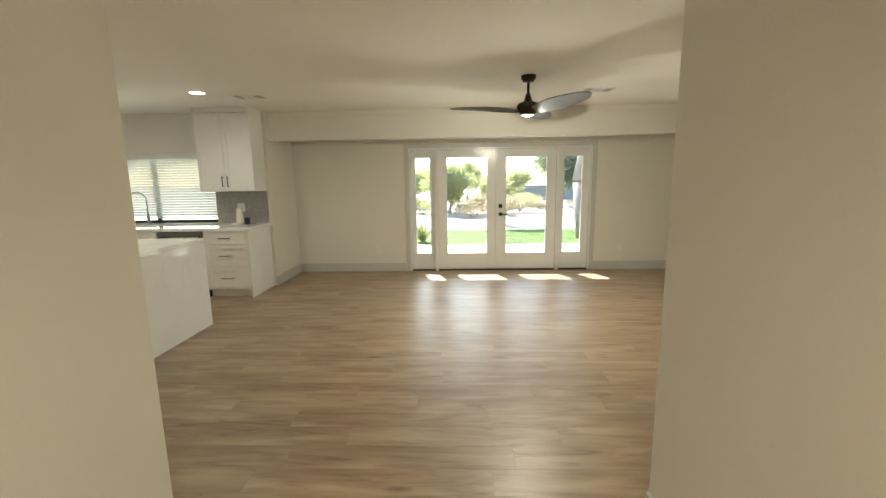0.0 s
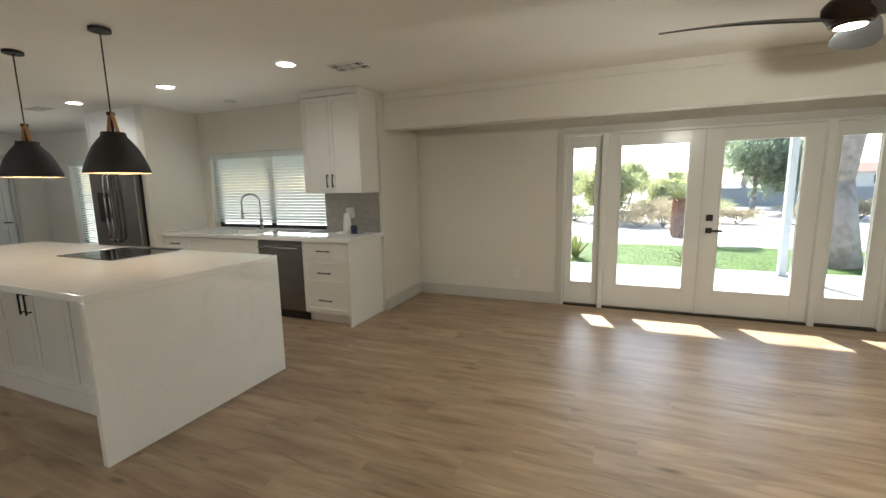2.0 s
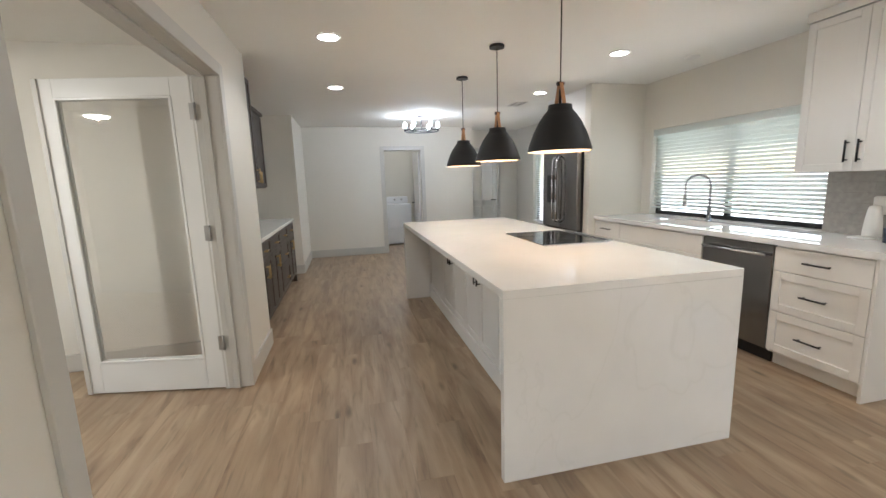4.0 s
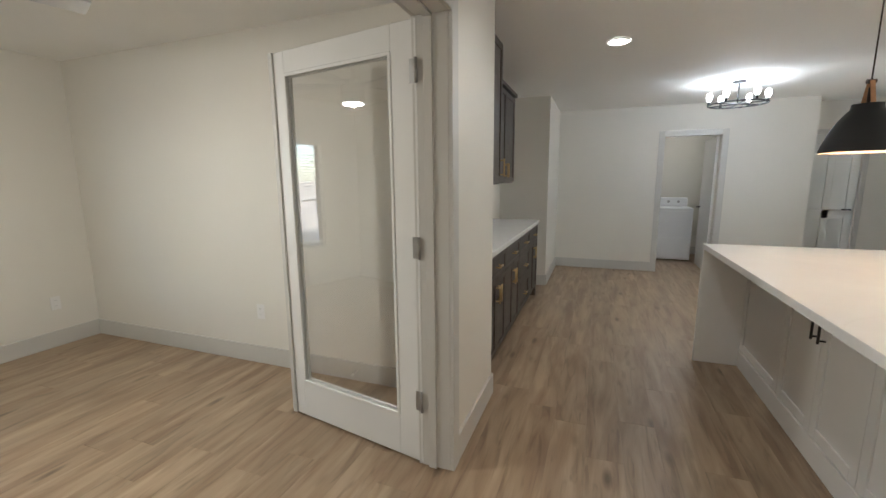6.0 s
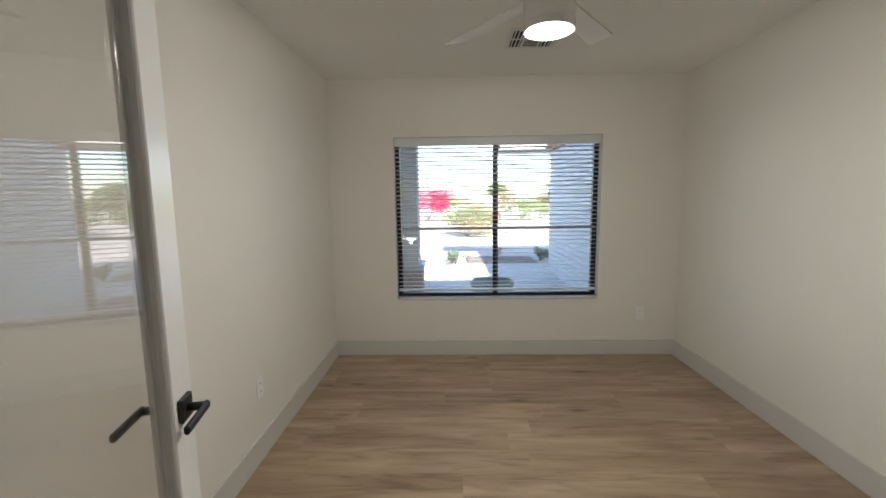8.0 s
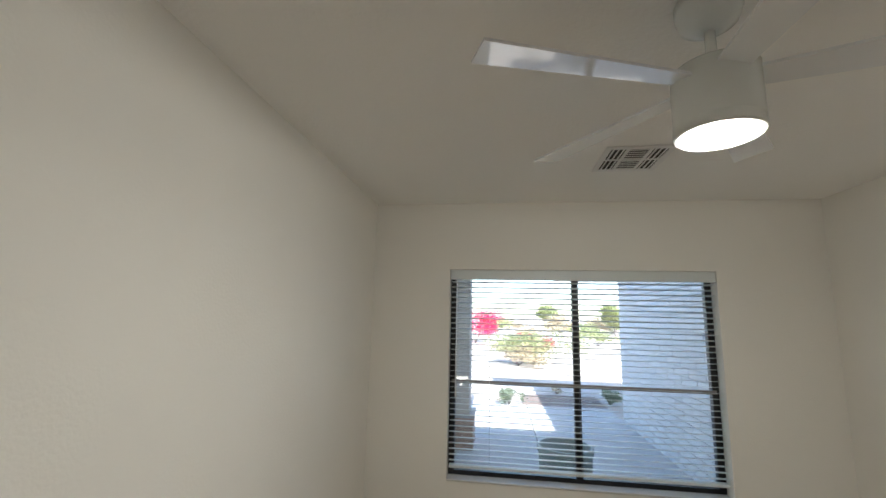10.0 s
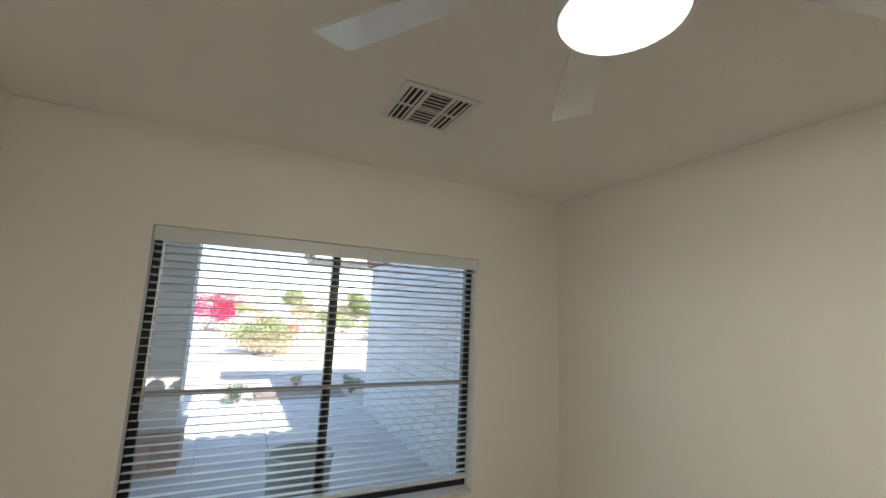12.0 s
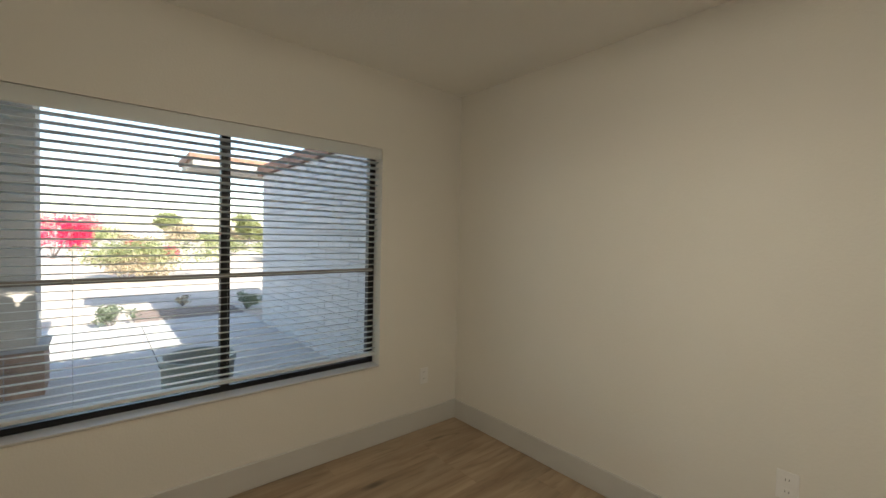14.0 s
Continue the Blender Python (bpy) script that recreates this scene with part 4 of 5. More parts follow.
    lamp = area("fan_light_down", Matrix.Translation((x, y, disc_z - 0.008)), 2 * disc_r - 0.02, 2 * disc_r - 0.02, lamp_power * LAMP_POWER * 0.55, (1.0, 0.91, 0.78))
    lamp.data.shape = "DISK"
    return f


fan(1.66, 5.06, "dark bronze ceiling fan with three grey wooden blades, light on", 3, 62, 0.75, BRONZE, BLADE, 2.115, 0.2, 0.062, 2.075, 30, True)
fan(-2.075, 0.53, "white ceiling fan with five glossy white blades, light on", 5, 17.7, 0.62, FANWHITE, BLADEWHITE, 2.165, 0.2, 0.099, 2.065, 18, False)

def ceiling_vent(x, y, w, d, label):
    v = thing("ceiling_vent", (x, y, H), label, "vent")
    bm = bmesh.new()
    small = d < 0.3
    e = 0.016 if small else 0.03
    z0, z1 = H - 0.008, H - 0.0005
    box(bm, x - w / 2, x + w / 2, y - d / 2, y - d / 2 + e, z0, z1, 0.002)
    box(bm, x - w / 2, x + w / 2, y + d / 2 - e, y + d / 2, z0, z1, 0.002)
    box(bm, x - w / 2, x - w / 2 + e, y - d / 2 + e, y + d / 2 - e, z0, z1, 0.002)
    box(bm, x + w / 2 - e, x + w / 2, y - d / 2 + e, y + d / 2 - e, z0, z1, 0.002)
    for s in (-1, 1):
        box(bm, x + s * w / 6 - 0.008, x + s * w / 6 + 0.008, y - d / 2 + e, y + d / 2 - e, z0, z1)
    for p, q in ((x - w / 2 + e, x - w / 6 - 0.008), (x - w / 6 + 0.008, x + w / 6 - 0.008), (x + w / 6 + 0.008, x + w / 2 - e)):
        box(bm, p, q, y - 0.006, y + 0.006, z0, z1)
    part("frame", bm, PLASTIC, v)
    # Flat dark plate in place of a duct; its colour is the duct's shade.
    boxpart("backing", (x - w / 2 + 0.01, x + w / 2 - 0.01, y - d / 2 + 0.01, y + d / 2 - 0.01, H - 0.0035, H - 0.001), HOLESHADE, v, "near black plate coloured as the shade inside the duct")
    xs = (x - w / 2 + e, x - w / 6 - 0.008, x - w / 6 + 0.008, x + w / 6 - 0.008, x + w / 6 + 0.008, x + w / 2 - e)
    for k in range(3):
        xa, xb = xs[2 * k], xs[2 * k + 1]
        for ya, yb in ((y - d / 2 + e, y - 0.006), (y + 0.006, y + d / 2 - e)):
            n = (3 if k == 1 else 2) if small else (5 if k == 1 else 3)
            for i in range(n):
                if k == 1:
                    c = ya + (yb - ya) * (i + 0.5) / n
                    dims = (xa, xb, c - 0.003, c + 0.002, H - 0.0075, H - 0.0038)
                else:
                    c = xa + (xb - xa) * (i + 0.5) / n
                    dims = (c - 0.004, c + 0.003, ya, yb, H - 0.0075, H - 0.0038)
                boxpart("slat", dims, PLASTIC, v)


ceiling_vent(-2.215, -0.57, 0.33, 0.34, "white square ceiling air vent with slats in three directions")
ceiling_vent(-1.37, 5.72, 0.34, 0.20, "white ceiling air vent with dark slots")
ceiling_vent(-5.75, 5.57, 0.34, 0.20, "white ceiling air vent with dark slots")
ceiling_vent(2.55, 5.77, 0.34, 0.20, "white ceiling air vent with dark slots")
sm = thing("smoke_detector", (-3.4, 6.28, H), "flat round white smoke detector on the ceiling", "smoke detector")
bm = bmesh.new()
lathe(bm, [(0.065, 0), (0.065, -0.012), (0.05, -0.018), (0.0, -0.019)], 32, (-3.4, 6.28, H - 0.001), cap=False)
part("body", bm, PLASTIC, sm)


def outlet(x, y, z, nx, ny):
    o = thing("wall_outlet", (x, y, z), "white wall power outlet with a flat cover plate", "outlet")
    hw, t = 0.036, 0.006

    def bx(a0, a1, z0, z1, d0, d1, bev=0.0):
        if ny:
            return (x + a0, x + a1, y + ny * d0, y + ny * d1, z + z0, z + z1)
        return (x + nx * d0, x + nx * d1, y + a0, y + a1, z + z0, z + z1)
    boxpart("cover_plate", bx(-hw, hw, -0.058, 0.058, 0.0005, t), PLASTIC, o, bev=0.002)
    for s in (-1, 1):
        c = boxpart("socket", bx(-0.016, 0.016, s * 0.024 - 0.014, s * 0.024 + 0.014, t, t + 0.002), PLASTIC, o, bev=0.001)
        for q in (-1, 1):
            # Raised dark bars, coloured as the shade within the socket holes.
            boxpart("slot", bx(q * 0.006 - 0.001, q * 0.006 + 0.001, s * 0.024 - 0.002, s * 0.024 + 0.006, t + 0.002, t + 0.0026), HOLESHADE, c)


for o_ in ((-0.33, YN, 0.34, 0, -1), (3.6, YN, 0.36, 0, -1), (-3.35, -1.39, 0.38, 0, 1), (-3.66, 0.60, 0.42, 1, 0), (-0.61, 0.1, 0.40, -1, 0), (-6.0, 1.75, 1.12, 0, 1)):
    outlet(*o_)

# hutch in the niche
hutch = thing("hutch_cabinet", (-5.17, 2.04, 0), "dark stained wooden base cabinet with brass handles in the wall niche", "cabinet")
boxpart("body", (-6.33, -3.87, 1.765, 2.31, 0.10, 0.879), DARKWOOD, hutch)
for x in (-6.31, -3.92):
    boxpart("leg", (x - 0.02, x + 0.04, 2.24, 2.325, 0, 0.099), DARKWOOD, hutch)
boxpart("toe_kick", (-6.28, -3.92, 1.8, 2.23, 0, 0.099), BLACK, hutch)
for k in range(4):
    a, b = -6.33 + 2.46 * k / 4, -6.33 + 2.46 * (k + 1) / 4
    d = shaker(hutch, "drawer", "y", 2.31, 1, a, b, 0.70, 0.868, DARKWOOD, 0.03)
    bar_pull(d, "y", 2.329, 1, (a + b) / 2, 0.785, 0.12, False, GOLD)
    if k == 1:
        for z0, z1 in ((0.41, 0.70), (0.12, 0.41)):
            d = shaker(hutch, "drawer", "y", 2.31, 1, a, b, z0, z1, DARKWOOD, 0.05)
            bar_pull(d, "y", 2.329, 1, (a + b) / 2, (z0 + z1) / 2, 0.12, False, GOLD)
    else:
        for p, q, h in ((a, (a + b) / 2, (a + b) / 2 - 0.03), ((a + b) / 2, b, (a + b) / 2 + 0.03)):
            d = shaker(hutch, "door", "y", 2.31, 1, p, q, 0.12, 0.70, DARKWOOD, 0.045)
            bar_pull(d, "y", 2.329, 1, h, 0.58, 0.13, True, GOLD)
hct = thing("countertop", (-5.17, 2.04, 0.88), "white quartz countertop on the dark base cabinet", "countertop")
boxpart("slab", (-6.38, -3.83, 1.755, 2.34, 0.88, 0.92), QUARTZ, hct, bev=0.002)
hup = thing("wall_cabinet", (-5.3, 1.92, 1.37), "dark stained wooden wall cabinet with brass handles", "cabinet")
boxpart("body", (-5.95, -4.60, 1.755, 2.08, 1.37, 2.28), DARKWOOD, hup)
boxpart("cornice", (-5.97, -4.60, 1.755, 2.12, 2.28, 2.32), DARKWOOD, hup, bev=0.004)
for k in range(3):
    a, b = -5.95 + 0.45 * k, -5.95 + 0.45 * (k + 1)
    d = shaker(hup, "door", "y", 2.08, 1, a, b, 1.38, 2.27, DARKWOOD, 0.05)
    bar_pull(d, "y", 2.099, 1, b - 0.03 if k != 1 else a + 0.03, 1.50, 0.14, True, GOLD)
hup2 = thing("wall_cabinet", (-4.3, 1.95, 1.37), "taller dark stained wooden wall cabinet beside the niche corner", "cabinet")
boxpart("body", (-4.60, -3.83, 1.755, 2.24, 1.37, 2.43), DARKWOOD, hup2)
d = shaker(hup2, "door", "y", 2.24, 1, -4.59, -3.84, 1.38, 2.42, DARKWOOD, 0.05)
bar_pull(d, "y", 2.259, 1, -4.55, 1.50, 0.14, True, GOLD)

# laundry
dryer = thing("dryer", (-9.6, 4.16, 0), "white enamel clothes dryer with a raised control panel", "dryer")
boxpart("body", (-9.90, -9.22, 3.83, 4.51, 0.02, 0.91), APPLIANCE, dryer, bev=0.012)
boxpart("lower_panel", (-9.222, -9.214, 3.845, 4.495, 0.04, 0.40), APPLIANCE, dryer, bev=0.003)
boxpart("door", (-9.222, -9.210, 3.845, 4.495, 0.41, 0.86), APPLIANCE, dryer, bev=0.004)
cp = boxpart("control_panel", (-9.90, -9.76, 3.83, 4.51, 0.91, 1.06), APPLIANCE, dryer, bev=0.015)
bm = bmesh.new()
for y in (3.98, 4.20, 4.36):
    rod(bm, (-9.76, y, 0.99), (-9.74, y, 0.99), 0.022)
part("dial", bm, NICKEL, cp)
# No laundry fixture is in view; this lamp is added to brighten the room.
ll = thing("added_ceiling_light", (-9.3, 4.2, H), "small round flush ceiling light, unseen, added to brighten the laundry", "ceiling light")
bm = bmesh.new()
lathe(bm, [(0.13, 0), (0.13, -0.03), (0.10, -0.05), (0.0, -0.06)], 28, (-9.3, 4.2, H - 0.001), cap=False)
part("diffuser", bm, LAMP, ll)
bulb_light("laundry_fill_light", -9.3, 4.2, H - 0.12, 1.0, (0.95, 0.97, 1.0), 0.03)
ldoor = thing("door_laundry", (XW - 0.12, 4.575, 0), "white painted panel door standing open into the laundry", "door")
tagged(ldoor, kind="structure")
lf = boxpart("leaf", (XW - 0.12 - 0.69, XW - 0.12, 4.545, 4.575, 0.01, 1.99), DOORPAINT, ldoor, bev=0.002)
bm = bmesh.new()
rod(bm, (-8.96, 4.545, 0.95), (-8.96, 4.49, 0.95), 0.010)
rod(bm, (-8.96, 4.50, 0.95), (-8.86, 4.50, 0.95), 0.009)
part("door_handle", bm, BLACK, lf)


def panel_door(name, x, y0, y1, top, label, side):
    d = thing(name, (x, (y0 + y1) / 2, 0), label, "door")
    tagged(d, kind="structure")
    bm = bmesh.new()
    st, t = 0.10, 0.035
    xa, xb = x, x + side * t
    w = y1 - y0
    mid = (y0 + y1) / 2
    for a, b, c, e in ((y0, y0 + st, 0.01, top), (y1 - st, y1, 0.01, top), (mid - 0.04, mid + 0.04, 0.01, top), (y0 + st, y1 - st, 0.01, 0.22), (y0 + st, y1 - st, 0.82, 0.95), (y0 + st, y1 - st, top - 0.12, top)):
        box(bm, xa, xb, a, b, c, e, 0.003)
    part("leaf", bm, DOORPAINT, d)
    for a, b in ((y0 + st, mid - 0.04), (mid + 0.04, y1 - st)):
        for c, e in ((0.22, 0.82), (0.95, top - 0.12)):
            boxpart("panel", (x + side * 0.006, x + side * 0.024, a + 0.001, b - 0.001, c + 0.001, e - 0.001), DOORPAINT, d, bev=0.004)
    bm = bmesh.new()
    xx = x + side * t
    rod(bm, (xx, y1 - 0.06, 0.95), (xx + side * 0.05, y1 - 0.06, 0.95), 0.012)
    box(bm, xx + side * 0.04, xx + side * 0.055, y1 - 0.16, y1 - 0.05, 0.94, 0.96, 0.003)
    part("door_handle", bm, BLACK, d)


panel_door("door_closet", -8.74, 5.72, 6.36, 1.995, "white painted four panel closet door, closed", 1)
structure("closet_backing", [(-9.0, -8.82, 5.64, 6.5, 0, 2.1)], WALL)
sens = thing("motion_sensor", (XE, 7.3, 1.85), "small white plastic wall sensor high on the wall", "sensor")
boxpart("body", (XE - 0.035, XE - 0.001, 7.24, 7.32, 1.80, 1.88), PLASTIC, sens, bev=0.006)
stop = thing("door_stop", (-3.66, 1.45, 0.07), "small spring door stop on the baseboard", "door stop")
bm = bmesh.new()
rod(bm, (-3.664, 1.45, 0.07), (-3.59, 1.45, 0.075), 0.006, 10)
part("spring", bm, NICKEL, stop)
bm = bmesh.new()
rod(bm, (-3.59, 1.45, 0.075), (-3.575, 1.45, 0.076), 0.009, 10)
part("tip", bm, PLASTIC, stop)

# ---- outside ----
GZ = -0.10
bm = bmesh.new()
bmesh.ops.create_grid(bm, x_segments=2, y_segments=2, size=1500)
bmesh.ops.translate(bm, verts=bm.verts, vec=(0, 0, GZ))
part("ground", bm, GROUND, None, kind="structure")
structure("pavement_patio", [(-6.0, 9.0, 7.73, 10.86, GZ, GZ + 0.03)], CONCRETE)
for i in range(3):
    for j in range(3):
        structure("pavement_porch", [(-3.6 + 1.55 * i, -3.6 + 1.55 * i + 1.54, -3.35 - 1.8 * j, -1.55 - 1.8 * j - 0.01 if j == 0 else -3.36 - 1.8 * (j - 1), GZ, GZ + 0.04)], CONCRETE)
structure("lawn", [(-2.0, 12.0, 10.88, 13.9, GZ, GZ + 0.02)], GRASS)
rng = random.Random(5)


def grass_field(x0, x1, y0, y1, n, h):
    verts, faces = [], []
    for _ in range(n):
        x, y = rng.uniform(x0, x1), rng.uniform(y0, y1)
        a, hh, w = rng.uniform(0, 6.28), h * rng.uniform(0.5, 1.3), 0.006
        lx, ly = rng.gauss(0, 0.02), rng.gauss(0, 0.02)
        k = len(verts)
        z = GZ + 0.02
        verts += [(x - w * math.cos(a), y - w * math.sin(a), z), (x + w * math.cos(a), y + w * math.sin(a), z), (x + lx, y + ly, z + hh)]
        faces.append((k, k + 1, k + 2))
    me = bpy.data.meshes.new("grass")
    me.from_pydata(verts, [], faces)
    me.materials.append(GRASS)
    tagged(new("grass", me), kind="stuff")


grass_field(-1.5, 8.0, 10.9, 13.9, 24000, 0.022)


def leaf_cloud(name, centers, n, size, material, parent, label="", aspect=2.2):
    """Small bent leaves spread in lumps: centers are (x, y, z, rx, ry, rz)."""
    verts, faces = [], []
    tot = sum(c[3] * c[4] * c[5] for c in centers)
    org = root_place(parent) if parent else Vector((0, 0, 0))
    for cx, cy, cz, rx, ry, rz in centers:
        for _ in range(int(n * rx * ry * rz / tot)):
            d = Vector((rng.gauss(0, 1), rng.gauss(0, 1), rng.gauss(0, 1))).normalized() * (rng.random() ** 0.45)
            p = Vector((cx + d.x * rx, cy + d.y * ry, cz + d.z * rz)) - org
            s = size * rng.uniform(0.6, 1.4)
            u = Vector((rng.gauss(0, 1), rng.gauss(0, 1), rng.gauss(0, 1))).normalized()
            v = u.orthogonal().normalized()
            w = u.cross(v) * s * 0.15
            k = len(verts)
            verts += [tuple(p - u * s * aspect / 2), tuple(p + v * s / 2 + w), tuple(p + u * s * aspect / 2), tuple(p - v * s / 2 + w)]
            faces.append((k, k + 1, k + 2, k + 3))
    me = bpy.data.meshes.new(name)
    me.from_pydata(verts, [], faces)
    me.materials.append(material)
    ob = new(name, me)
    ob.parent = parent
    return tagged(ob, label=label)


def limbs(bm, base, way, length, r, depth):
    end = base + way * length
    mid = base.lerp(end, 0.5) + Vector((rng.gauss(0, 1), rng.gauss(0, 1), 0)) * length * 0.05
    rod(bm, base, mid, r, 8, r * 0.85)
    rod(bm, mid, end, r * 0.85, 8, r * 0.65)
    tips = [end]
    if depth:
        for _ in range(3):
            w = (way + Vector((rng.gauss(0, 0.55), rng.gauss(0, 0.55), rng.gauss(0.1, 0.3)))).normalized()
            tips += limbs(bm, end, w, length * rng.uniform(0.55, 0.8), r * 0.6, depth - 1)
    return tips


def tree(x, y, height, spread, trunk_r, label, material=LEAF, leaves=9000, size=0.09, lean=(0.1, 0), depth=3, trunk=0.35):
    t = thing("tree", (x, y, GZ), label, "tree")
    bm = bmesh.new()
    tips = limbs(bm, Vector((x, y, GZ)), Vector((lean[0], lean[1], 1)).normalized(), height * trunk, trunk_r, depth)
    part("trunk", bm, BARK, t)
    cs = [(p.x + rng.gauss(0, 0.3), p.y + rng.gauss(0, 0.3), p.z + rng.uniform(-0.2, 0.5), spread * rng.uniform(0.10, 0.27), spread * rng.uniform(0.10, 0.27), spread * rng.uniform(0.08, 0.19)) for p in tips[1:]]
    leaf_cloud("crown", cs, leaves, size, material, t)
    return t


def bush(x, y, w, h, material, label, n=2500, size=0.05, name="shrub", spiky=False):
    b = thing(name, (x, y, GZ), label, "shrub")
    bm = bmesh.new()
    for _ in range(7):
        a = rng.uniform(0, 6.28)
        rod(bm, (x, y, GZ), (x + math.cos(a) * w * 0.35, y + math.sin(a) * w * 0.35, GZ + h * rng.uniform(0.5, 0.85)), 0.018 * h + 0.004, 6, 0.004)
    part("stems", bm, BARK, b)
    cs = [(x + rng.gauss(0, w * 0.22), y + rng.gauss(0, w * 0.22), GZ + h * rng.uniform(0.35, 0.8), w * 0.27, w * 0.27, h * 0.25) for _ in range(9)]
    leaf_cloud("foliage", cs, n, size, material, b)
    return b


def agave(x, y, r, h, material, label, n=26):
    b = thing("agave", (x, y, GZ), label, "plant")
    for i in range(n):
        a, tilt = i * 2.39996, 0.25 + 0.9 * (i / n)
        bm = bmesh.new()
        prev = None
        for k in range(6):
            u = k / 5
            w = 0.035 * r / 0.35 * (1 - u) ** 0.6 + 0.002
            d = u * r * math.sin(tilt) / 0.9
            z = GZ + u * h * math.cos(tilt * (0.8 + 0.3 * u)) * 1.1
            c = Vector((x + d * math.cos(a), y + d * math.sin(a), z + 0.02))
            s = Vector((-math.sin(a), math.cos(a), 0)) * w
            row = [bm.verts.new(c - s), bm.verts.new(c - Vector((0, 0, w * 0.5))), bm.verts.new(c + s), bm.verts.new(c + Vector((0, 0, 0.006)))]
            if prev:
                for j in range(4):
                    bm.faces.new((prev[j], prev[(j + 1) % 4], row[(j + 1) % 4], row[j]))
            prev = row
        part("leaf", bm, material, b)
    return b


def palm(x, y, trunk_h, r, label):
    p = thing("palm_tree", (x, y, GZ), label, "palm tree")
    bm = bmesh.new()
    lathe(bm, [(0.15, 0), (0.18, 0.2), (0.16, 0.6), (0.12, trunk_h)], 18, (x, y, GZ))
    part("trunk", bm, BARK, p)
    bm = bmesh.new()
    for i in range(120):
        a, z = i * 2.39996, GZ + trunk_h * (i + 3) / 124
        rr = 0.15 - 0.04 * i / 120
        rod(bm, (x + rr * math.cos(a), y + rr * math.sin(a), z), (x + (rr + 0.07) * math.cos(a), y + (rr + 0.07) * math.sin(a), z + 0.12), 0.03, 5, 0.012)
    part("leaf_boots", bm, mat("palm_boot", (0.24, 0.10, 0.06), 0.9, var=0.3), p, "reddish brown leaf stubs")
    for i in range(20):
        a, el = i * 2.39996, 0.4 + 1.0 * (i % 5) / 5
        bm = bmesh.new()
        base = Vector((x, y, GZ + trunk_h))
        out = Vector((math.cos(a) * math.cos(el), math.sin(a) * math.cos(el), math.sin(el)))
        tip = base + out * r * 0.6
        rod(bm, base, tip, 0.015, 6, 0.008)
        side = out.cross(Vector((0, 0, 1))).normalized()
        for k in range(18):
            f = -1.25 + 2.5 * k / 17
            w = (out * math.cos(f) + side * math.sin(f))
            q = tip + w * r * 0.5 + Vector((0, 0, -0.14 * r * (1 + 0.6 * rng.random())))
            n_ = w.cross(Vector((0, 0, 1))).normalized() * 0.024
            mid = tip.lerp(q, 0.5) + Vector((0, 0, 0.06))
            v = [bm.verts.new(c) for c in (tip, mid - n_, q, mid + n_)]
            bm.faces.new(v)
        part("frond", bm, LEAFPALE, p)
    return p


tree(4.45, 11.8, 6.5, 3.4, 0.34, "large tree with a thick leaning grey brown trunk beside the lawn", LEAF, 16000, 0.07, (0.02, 0.03), 3, 0.46)
palm(2.5, 15.8, 1.05, 1.0, "short fan palm with a stout reddish trunk on bare ground")
tree(0.6, 21.5, 3.2, 2.8, 0.10, "wide low desert tree with pale green foliage", LEAFPALE, 14000, 0.06, (0.25, 0), 3, 0.20)
tree(-4.5, 23.5, 4.4, 3.8, 0.15, "wide low desert tree with pale green foliage", LEAFPALE, 14000, 0.06, (-0.15, 0), 3, 0.22)
tree(7.4, 28.0, 4.6, 6.0, 0.14, "wide uneven green tree before the block wall", LEAF, 16000, 0.09, (0, 0), 3, 0.3)
tree(9.3, 37.0, 8.5, 5.5, 0.25, "tall dark green tree behind the shrubs", LEAF, 14000, 0.12, (0, 0), 3, 0.3)
tree(-9.0, 26.0, 7.0, 5.5, 0.22, "tall green tree far behind the yard", LEAF, 12000, 0.12, (0, 0), 2, 0.3)
tree(13.0, 24.0, 7.5, 5.0, 0.22, "tall green tree far behind the yard", LEAF, 12000, 0.12, (0, 0), 2, 0.3)
for x, y, h, w in ((3.2, 25.5, 2.4, 2.4), (-1.6, 27.0, 3.6, 3.2), (-8.5, 22.0, 3.4, 3.0), (5.6, 31.0, 3.6, 3.4), (1.8, 33.0, 4.4, 4.0), (15.5, 31.0, 3.4, 3.4), (-13.0, 28.0, 4.2, 4.0)):
    tree(x, y, h, w, 0.09, "low spreading desert tree with pale feathery foliage", LEAFPALE, 9000, 0.06, (rng.uniform(-0.2, 0.2), 0), 3, 0.2)
agave(0.09, 11.45, 0.42, 0.5, LEAFPALE, "small green spiky agave at the patio edge")
agave(2.05, 11.2, 0.34, 0.32, LEAFPALE, "small green spiky agave at the patio edge")
for k in range(34):
    x, y = -10 + 26 * rng.random(), rng.uniform(18.5, 27)
    w = rng.uniform(0.9, 2.0)
    bush(x, y, w, rng.uniform(0.5, 1.1), (STRAW, LEAFPALE, STRAW)[k % 3], ("dry straw coloured desert shrub on gravel", "pale green desert shrub on gravel", "dry straw coloured desert shrub on gravel")[k % 3], 900, 0.05)
structure("block_wall", [(3, 60, 34, 34.2, GZ, 1.05)], BLOCKWALL)


